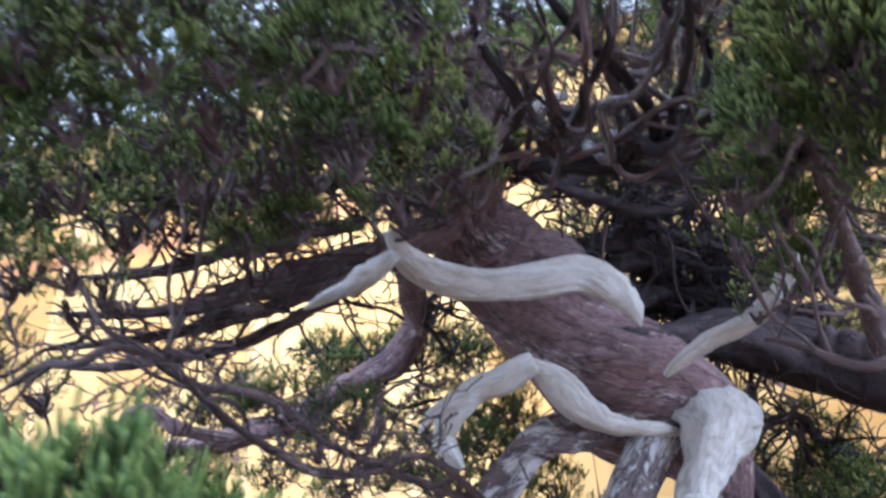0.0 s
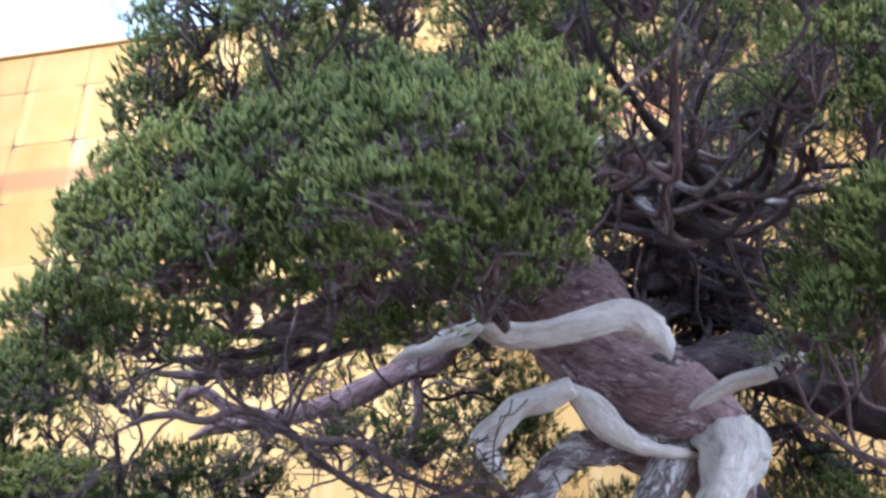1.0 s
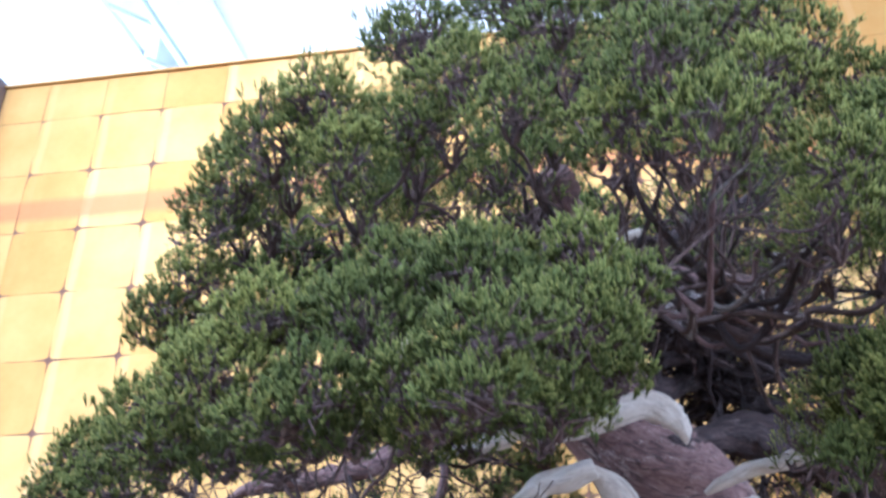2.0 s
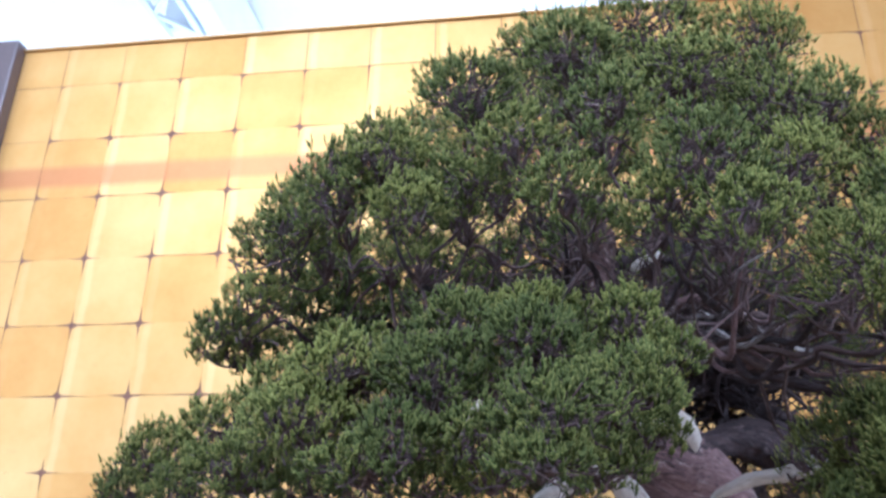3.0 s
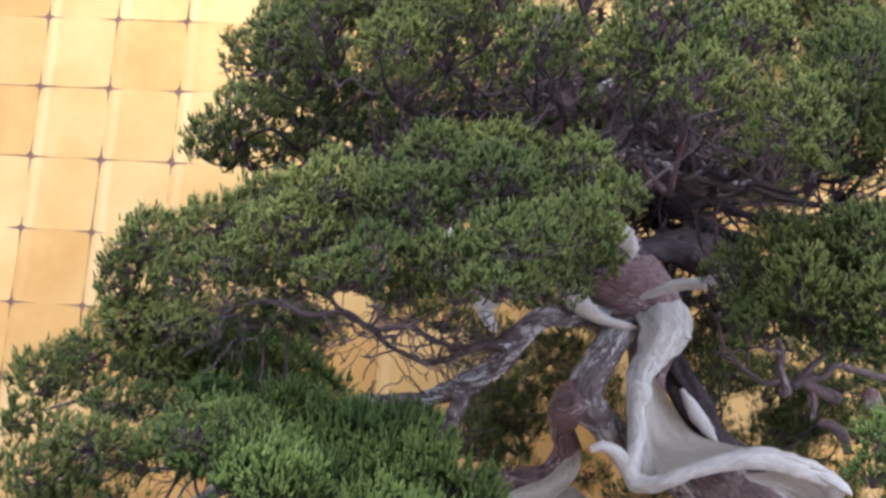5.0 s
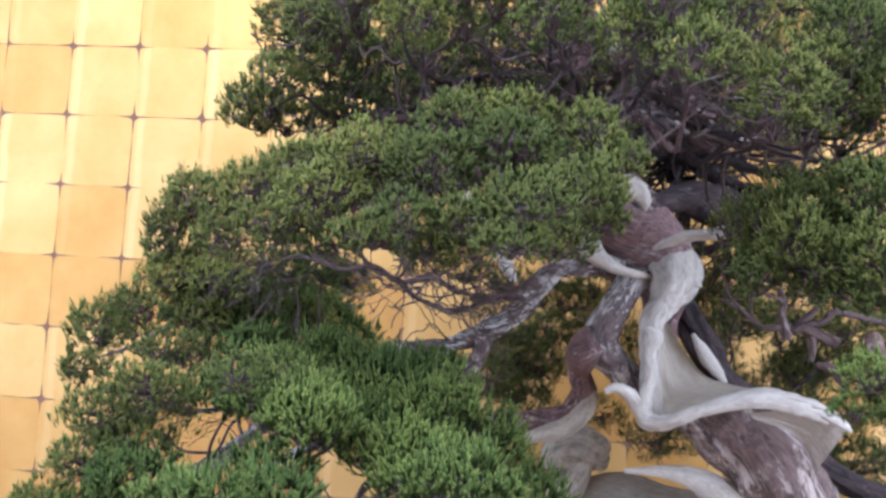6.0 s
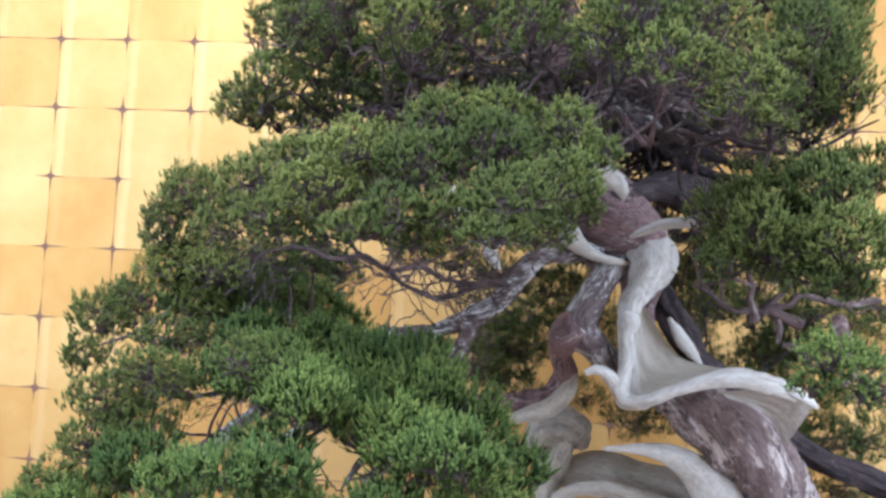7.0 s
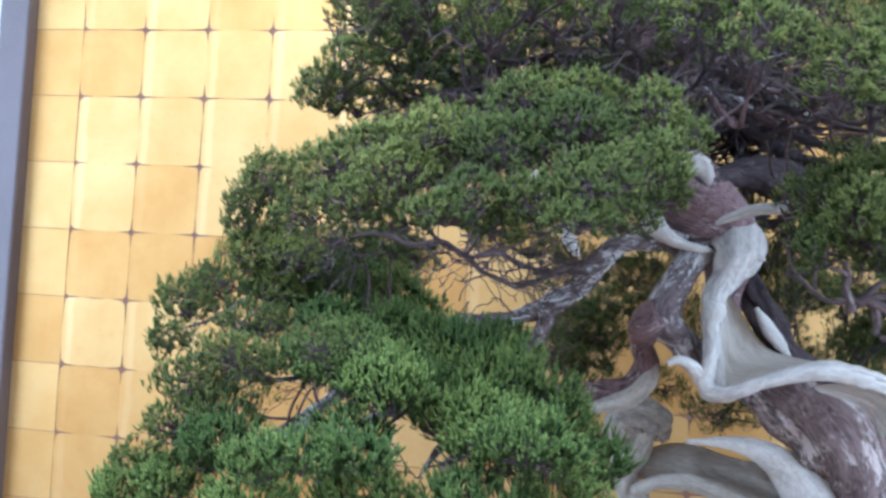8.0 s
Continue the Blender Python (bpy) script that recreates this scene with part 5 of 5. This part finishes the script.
foliage("sparse rear foliage, leaf tint darkened for shade", [
    (-0.428, -0.561, 1.433, 0.027, 0.020), (-0.418, -0.344, 1.579, 0.022, 0.018), (-0.402, -0.528, 1.432, 0.033, 0.020), (-0.391, -0.505, 1.459, 0.024, 0.013),
    (-0.387, -0.362, 1.595, 0.026, 0.017), (-0.371, -0.486, 1.446, 0.020, 0.013), (-0.366, -0.500, 1.424, 0.029, 0.020), (-0.364, -0.452, 1.435, 0.026, 0.018),
    (-0.362, -0.322, 1.578, 0.027, 0.018), (-0.352, -0.505, 1.458, 0.024, 0.012), (-0.348, -0.432, 1.449, 0.027, 0.016), (-0.337, -0.339, 1.619, 0.031, 0.020),
    (-0.304, -0.321, 1.626, 0.028, 0.018), (-0.285, -0.423, 1.565, 0.025, 0.016), (-0.263, -0.342, 1.525, 0.022, 0.022)], density=0.43, length=1.45, tone=-0.6, thin=True)
foliage("sparse rear foliage, leaf tint darkened for shade", [
    (-0.258, -0.336, 1.362, 0.035, 0.023), (-0.242, -0.401, 1.587, 0.026, 0.021), (-0.240, -0.362, 1.554, 0.022, 0.022), (-0.228, -0.360, 1.536, 0.026, 0.022),
    (-0.228, -0.340, 1.505, 0.026, 0.022), (-0.221, -0.342, 1.610, 0.026, 0.017), (-0.217, -0.335, 1.358, 0.035, 0.027), (-0.214, -0.487, 1.458, 0.020, 0.012),
    (-0.212, -0.381, 1.434, 0.025, 0.020), (-0.210, -0.380, 1.573, 0.026, 0.022), (-0.209, -0.338, 1.522, 0.026, 0.026), (-0.207, -0.341, 1.557, 0.023, 0.023),
    (-0.199, -0.404, 1.461, 0.022, 0.016), (-0.194, -0.311, 1.548, 0.026, 0.021), (-0.191, -0.274, 1.410, 0.037, 0.025), (-0.189, -0.301, 1.381, 0.042, 0.027)], density=0.43, length=1.45, tone=-0.6, thin=True)
foliage("sparse rear foliage, leaf tint darkened for shade", [
    (-0.188, -0.362, 1.550, 0.022, 0.022), (-0.185, -0.320, 1.520, 0.022, 0.027), (-0.175, -0.386, 1.577, 0.017, 0.017), (-0.175, -0.341, 1.338, 0.027, 0.021),
    (-0.173, -0.377, 1.288, 0.033, 0.022), (-0.168, -0.322, 1.501, 0.022, 0.022), (-0.167, -0.297, 1.412, 0.030, 0.024), (-0.132, -0.305, 1.438, 0.030, 0.030),
    (-0.124, -0.341, 1.694, 0.023, 0.023), (-0.117, -0.384, 1.643, 0.022, 0.018), (-0.105, -0.312, 1.333, 0.027, 0.018), (-0.095, -0.295, 1.415, 0.024, 0.036),
    (-0.071, -0.382, 1.663, 0.027, 0.018), (-0.068, -0.275, 1.380, 0.025, 0.037), (-0.047, -0.312, 1.313, 0.041, 0.026), (-0.037, -0.277, 1.516, 0.031, 0.025)], density=0.43, length=1.45, tone=-0.6, thin=True)
foliage("sparse rear foliage, leaf tint darkened for shade", [
    (-0.034, -0.399, 1.729, 0.026, 0.026), (-0.030, -0.363, 1.638, 0.022, 0.018), (-0.025, -0.336, 1.725, 0.032, 0.027), (-0.020, -0.328, 1.466, 0.027, 0.027),
    (-0.016, -0.333, 1.622, 0.026, 0.017), (-0.004, -0.308, 1.420, 0.024, 0.029), (-0.001, -0.318, 1.444, 0.029, 0.023), (0.011, -0.272, 1.384, 0.030, 0.036),
    (0.012, -0.336, 1.456, 0.034, 0.024), (0.018, -0.376, 1.683, 0.025, 0.033), (0.033, -0.323, 1.431, 0.023, 0.017), (0.046, -0.298, 1.649, 0.031, 0.022),
    (0.046, -0.275, 1.350, 0.030, 0.030), (0.061, -0.337, 1.458, 0.034, 0.023), (0.065, -0.291, 1.367, 0.041, 0.030), (0.074, -0.319, 1.390, 0.029, 0.023)], density=0.43, length=1.45, tone=-0.6, thin=True)
foliage("sparse rear foliage, leaf tint darkened for shade", [
    (0.079, -0.278, 1.611, 0.031, 0.022), (0.085, -0.304, 1.349, 0.035, 0.029), (0.092, -0.327, 1.426, 0.034, 0.021), (0.101, -0.308, 1.310, 0.023, 0.029),
    (0.104, -0.310, 1.391, 0.040, 0.032), (0.120, -0.316, 1.344, 0.034, 0.023), (0.128, -0.311, 1.324, 0.023, 0.023), (0.130, -0.296, 1.462, 0.035, 0.024),
    (0.140, -0.325, 1.304, 0.039, 0.023), (0.144, -0.336, 1.426, 0.034, 0.025), (0.157, -0.310, 1.292, 0.029, 0.021), (0.161, -0.302, 1.256, 0.046, 0.023),
    (0.172, -0.335, 1.396, 0.033, 0.028), (0.181, -0.304, 1.303, 0.034, 0.029), (0.185, -0.314, 1.441, 0.034, 0.029), (0.195, -0.294, 1.349, 0.035, 0.029)], density=0.43, length=1.45, tone=-0.6, thin=True)
# negative tone puts the crown's inner shade into the leaf colour
foliage("inner crown foliage, leaf tint darkened for shade", [
    (-0.261, -0.630, 1.632, 0.022, 0.014), (-0.243, -0.630, 1.642, 0.022, 0.014), (-0.202, -0.630, 1.643, 0.022, 0.014), (-0.192, -0.620, 1.626, 0.022, 0.014),
    (-0.246, -0.610, 1.626, 0.022, 0.014), (-0.145, -0.620, 1.682, 0.022, 0.014), (-0.135, -0.600, 1.677, 0.022, 0.014), (-0.273, -0.620, 1.649, 0.022, 0.014)], density=0.5, length=1.5, tone=-0.3, thin=True)
foliage("crown of dense scaly green foliage", [
    (-0.377, -0.660, 1.552, 0.017, 0.011), (-0.363, -0.660, 1.548, 0.017, 0.011), (-0.349, -0.655, 1.547, 0.017, 0.011), (-0.334, -0.650, 1.552, 0.017, 0.011),
    (-0.317, -0.650, 1.557, 0.017, 0.011), (-0.355, -0.670, 1.555, 0.017, 0.011)], density=0.8)
foliage("loose lower pad of feathery green shoots", [
    (-0.239, -0.750, 1.338, 0.020, 0.012), (-0.224, -0.750, 1.334, 0.020, 0.012), (-0.211, -0.740, 1.335, 0.020, 0.012), (-0.246, -0.740, 1.347, 0.020, 0.012),
    (-0.313, -0.740, 1.341, 0.020, 0.012), (-0.264, -0.730, 1.350, 0.020, 0.012), (-0.233, -0.720, 1.342, 0.020, 0.012)], length=2.0, density=0.7, tone=0.0, lift=1.0, slim=0.72)
foliage("inner crown foliage, leaf tint darkened for shade", [
    (-0.315, -0.600, 1.572, 0.026, 0.014), (-0.285, -0.600, 1.584, 0.026, 0.014), (-0.255, -0.600, 1.591, 0.026, 0.014), (-0.226, -0.590, 1.597, 0.026, 0.014),
    (-0.199, -0.580, 1.600, 0.026, 0.014), (-0.172, -0.570, 1.598, 0.026, 0.014), (-0.277, -0.550, 1.590, 0.026, 0.014), (-0.212, -0.540, 1.601, 0.026, 0.014),
    (-0.147, -0.550, 1.609, 0.026, 0.014)], density=0.5, length=1.5, tone=-0.4, thin=True)
foliage("crown of dense scaly green foliage", [
    (0.013, -0.670, 1.628, 0.021, 0.020), (0.014, -0.680, 1.604, 0.021, 0.020), (0.000, -0.690, 1.583, 0.021, 0.020), (0.012, -0.690, 1.572, 0.021, 0.020),
    (-0.009, -0.690, 1.565, 0.021, 0.020), (0.011, -0.680, 1.561, 0.021, 0.020), (0.031, -0.650, 1.651, 0.021, 0.020)], layers=((0.05, 0.0, 0.95, 0.5),), density=0.92)
foliage("inner crown foliage, leaf tint darkened for shade", [
    (-0.351, -0.579, 1.660, 0.029, 0.022), (-0.346, -0.626, 1.594, 0.022, 0.013), (-0.332, -0.615, 1.585, 0.022, 0.015), (-0.329, -0.557, 1.701, 0.031, 0.023),
    (-0.324, -0.603, 1.611, 0.026, 0.015), (-0.322, -0.603, 1.605, 0.023, 0.019), (-0.308, -0.578, 1.633, 0.031, 0.021), (-0.303, -0.581, 1.605, 0.027, 0.019),
    (-0.298, -0.560, 1.595, 0.032, 0.016), (-0.291, -0.519, 1.749, 0.040, 0.036), (-0.280, -0.526, 1.730, 0.033, 0.025), (-0.278, -0.560, 1.608, 0.028, 0.020),
    (-0.275, -0.581, 1.621, 0.031, 0.015), (-0.267, -0.454, 1.742, 0.037, 0.025), (-0.251, -0.562, 1.621, 0.024, 0.020), (-0.222, -0.552, 1.630, 0.028, 0.016)], density=0.42, length=1.8, tone=-0.5, thin=True)
foliage("inner crown foliage, leaf tint darkened for shade", [
    (-0.201, -0.463, 1.755, 0.047, 0.043), (-0.199, -0.524, 1.649, 0.038, 0.025), (-0.176, -0.406, 1.881, 0.058, 0.048), (-0.154, -0.470, 1.694, 0.041, 0.032),
    (-0.141, -0.429, 1.806, 0.039, 0.035), (-0.110, -0.474, 1.648, 0.036, 0.027), (-0.100, -0.381, 1.869, 0.052, 0.043), (-0.069, -0.327, 1.742, 0.047, 0.033),
    (-0.065, -0.375, 1.885, 0.060, 0.049), (-0.045, -0.475, 1.643, 0.040, 0.022), (-0.023, -0.361, 1.836, 0.052, 0.042), (0.003, -0.369, 1.769, 0.036, 0.040),
    (0.004, -0.416, 1.839, 0.041, 0.041), (0.011, -0.414, 1.733, 0.044, 0.044), (0.045, -0.372, 1.611, 0.044, 0.025), (0.077, -0.396, 1.625, 0.034, 0.024)], density=0.42, length=1.8, tone=-0.5, thin=True)
foliage("sparse rear foliage, leaf tint darkened for shade", [
    (0.007, -0.278, 1.586, 0.020, 0.012), (-0.007, -0.360, 1.566, 0.016, 0.012), (-0.032, -0.322, 1.642, 0.018, 0.013), (-0.065, -0.344, 1.651, 0.015, 0.012),
    (-0.042, -0.398, 1.611, 0.018, 0.012), (0.063, -0.335, 1.578, 0.024, 0.014), (0.026, -0.311, 1.515, 0.018, 0.013), (0.017, -0.337, 1.485, 0.020, 0.014),
    (-0.031, -0.308, 1.543, 0.016, 0.013), (0.050, -0.360, 1.625, 0.030, 0.020), (0.020, -0.400, 1.645, 0.026, 0.018)], density=0.43, length=1.45, tone=-0.6, thin=True)
membrane("deadwood_web", HOLLOW, [(-0.075, -0.485, 1.440), (-0.062, -0.480, 1.420), (-0.041, -0.480, 1.394), (-0.018, -0.490, 1.387), (0.009, -0.520, 1.385)], [(-0.093, -0.500, 1.421), (-0.091, -0.505, 1.385), (-0.084, -0.520, 1.359), (-0.055, -0.540, 1.367), (-0.001, -0.540, 1.379)], 0.014, label="smooth grey concave deadwood web")
membrane("deadwood_web", DEADWOOD, [(-0.013, -0.525, 1.369), (0.004, -0.540, 1.374), (0.029, -0.540, 1.373), (0.055, -0.530, 1.362)], [(-0.008, -0.520, 1.364), (0.016, -0.512, 1.357), (0.036, -0.500, 1.344), (0.045, -0.495, 1.325)], 0.008, label="pale splintered deadwood flange")
# twigs behind the trunk also take the bark darkened for shade
tangle(480, -0.10, 0.32, -0.52, -0.28, 1.50, 1.86, 0.075, 0.0026, SHADEBARK)
tangle(30, -0.02, 0.30, -0.48, -0.28, 1.36, 1.50, 0.06, 0.0022, SHADEBARK)
tangle(90, -0.34, -0.06, -0.54, -0.28, 1.50, 1.62, 0.06, 0.0022, SHADEBARK)
tangle(170, -0.33, 0.30, -0.66, -0.30, 1.50, 1.80, 0.060, 0.0017)
tangle(200, -0.36, 0.30, -0.80, -0.50, 1.42, 1.75, 0.040)
tangle(160, -0.36, -0.05, -0.72, -0.48, 1.54, 1.64, 0.050, 0.0016)
tangle(150, -0.15, 0.06, -0.79, -0.56, 1.50, 1.585, 0.032, 0.0014)
tangle(70, -0.40, -0.20, -0.78, -0.50, 1.41, 1.51, 0.035)
tangle(120, -0.42, 0.10, -0.70, -0.30, 1.33, 1.52, 0.04)


# ---- the pot and its table, below the tree ----
def lathe(name, profile, mat, parent, label="", sides=48, squash=0.7):
    verts, faces = [], []
    for x, z in profile:
        for j in range(sides):
            a = 2 * math.pi * j / sides
            verts.append((x * math.cos(a), x * squash * math.sin(a), z))
    for i in range(len(profile) - 1):
        for j in range(sides):
            k = (j + 1) % sides
            faces.append((i * sides + j, i * sides + k, (i + 1) * sides + k, (i + 1) * sides + j))
    faces.append(tuple(range(sides))[::-1])
    faces.append(tuple(range((len(profile) - 1) * sides, len(profile) * sides)))
    return mesh_object(name, verts, faces, mat, parent, label)


bonsai_pot = tagged(new("bonsai_pot"), "oval brown glazed bonsai pot filled with soil", "pot")
bonsai_pot.location = (0.12, -0.44, 0.95)
lathe("bowl", [(0.20, 0.0), (0.225, 0.02), (0.245, 0.08), (0.255, 0.10), (0.255, 0.11), (0.235, 0.11), (0.23, 0.085)], GLAZE, bonsai_pot)
lathe("soil", [(0.231, 0.06), (0.231, 0.088), (0.15, 0.10), (0.05, 0.105)], SOIL, bonsai_pot, "dark brown soil")

display_table = tagged(new("display_table"), "dark wooden display table under the bonsai pot", "table")
display_table.location = (0.1, -0.44, 0)
box_part("tabletop", TABLE, display_table, -0.55, 0.55, -0.3, 0.3, 0.91, 0.95, bevel=0.006)
for sx in (-0.5, 0.5):
    for sy in (-0.25, 0.25):
        box_part("leg", TABLE, display_table, sx - 0.025, sx + 0.025, sy - 0.025, sy + 0.025, 0.0, 0.91, bevel=0.004)


# ---- the single gold leaves, laid last ----
def leaf_mesh():
    """A square of leaf with uneven edges and worn corners."""
    half = LEAF / 2
    ring = []
    for side in range(4):
        a = side * math.pi / 2
        cut = rng.uniform(0.004, 0.009)
        cut2 = rng.uniform(0.004, 0.009)
        for s in (-half + cut, -half * 0.45, 0.0, half * 0.45, half - cut2):
            inset = half - (rng.uniform(0.0010, 0.0020) if abs(s) > half * 0.8 else rng.uniform(-0.0007, 0.0010))
            x, z = s, -inset
            ring.append((x * math.cos(a) - z * math.sin(a), x * math.sin(a) + z * math.cos(a)))
    verts = [(x, 0.0, z) for x, z in ring] + [(x, 0.0006, z) for x, z in ring]
    n = len(ring)
    faces = [tuple(range(n))] + [(i, i + n, (i + 1) % n + n, (i + 1) % n) for i in range(n)]
    me = bpy.data.meshes.new("gold_leaf")
    me.from_pydata(verts, [], faces)
    me.materials.append(GOLD)
    me.update()
    return me


def strip_mesh(width, height):
    me = bpy.data.meshes.new("gold_leaf")
    w, h = width / 2 - 0.0006, height / 2 - 0.0006
    me.from_pydata([(-w, 0, -h), (w, 0, -h), (w, 0, h), (-w, 0, h), (-w, 0.0006, -h), (w, 0.0006, -h), (w, 0.0006, h), (-w, 0.0006, h)],
                   [], [(0, 1, 2, 3), (0, 4, 5, 1), (1, 5, 6, 2), (2, 6, 7, 3), (3, 7, 4, 0)])
    me.materials.append(GOLD)
    me.update()
    return me


LEAVES = [leaf_mesh() for _ in range(12)]
GX, GZ = -1.007, 1.80 - 8 * LEAF
edge_w = GX - S0
top_h = STOP - (GZ + 12 * LEAF)
EDGE, CAP, CORNER = strip_mesh(edge_w, LEAF), strip_mesh(LEAF, top_h), strip_mesh(edge_w, top_h)
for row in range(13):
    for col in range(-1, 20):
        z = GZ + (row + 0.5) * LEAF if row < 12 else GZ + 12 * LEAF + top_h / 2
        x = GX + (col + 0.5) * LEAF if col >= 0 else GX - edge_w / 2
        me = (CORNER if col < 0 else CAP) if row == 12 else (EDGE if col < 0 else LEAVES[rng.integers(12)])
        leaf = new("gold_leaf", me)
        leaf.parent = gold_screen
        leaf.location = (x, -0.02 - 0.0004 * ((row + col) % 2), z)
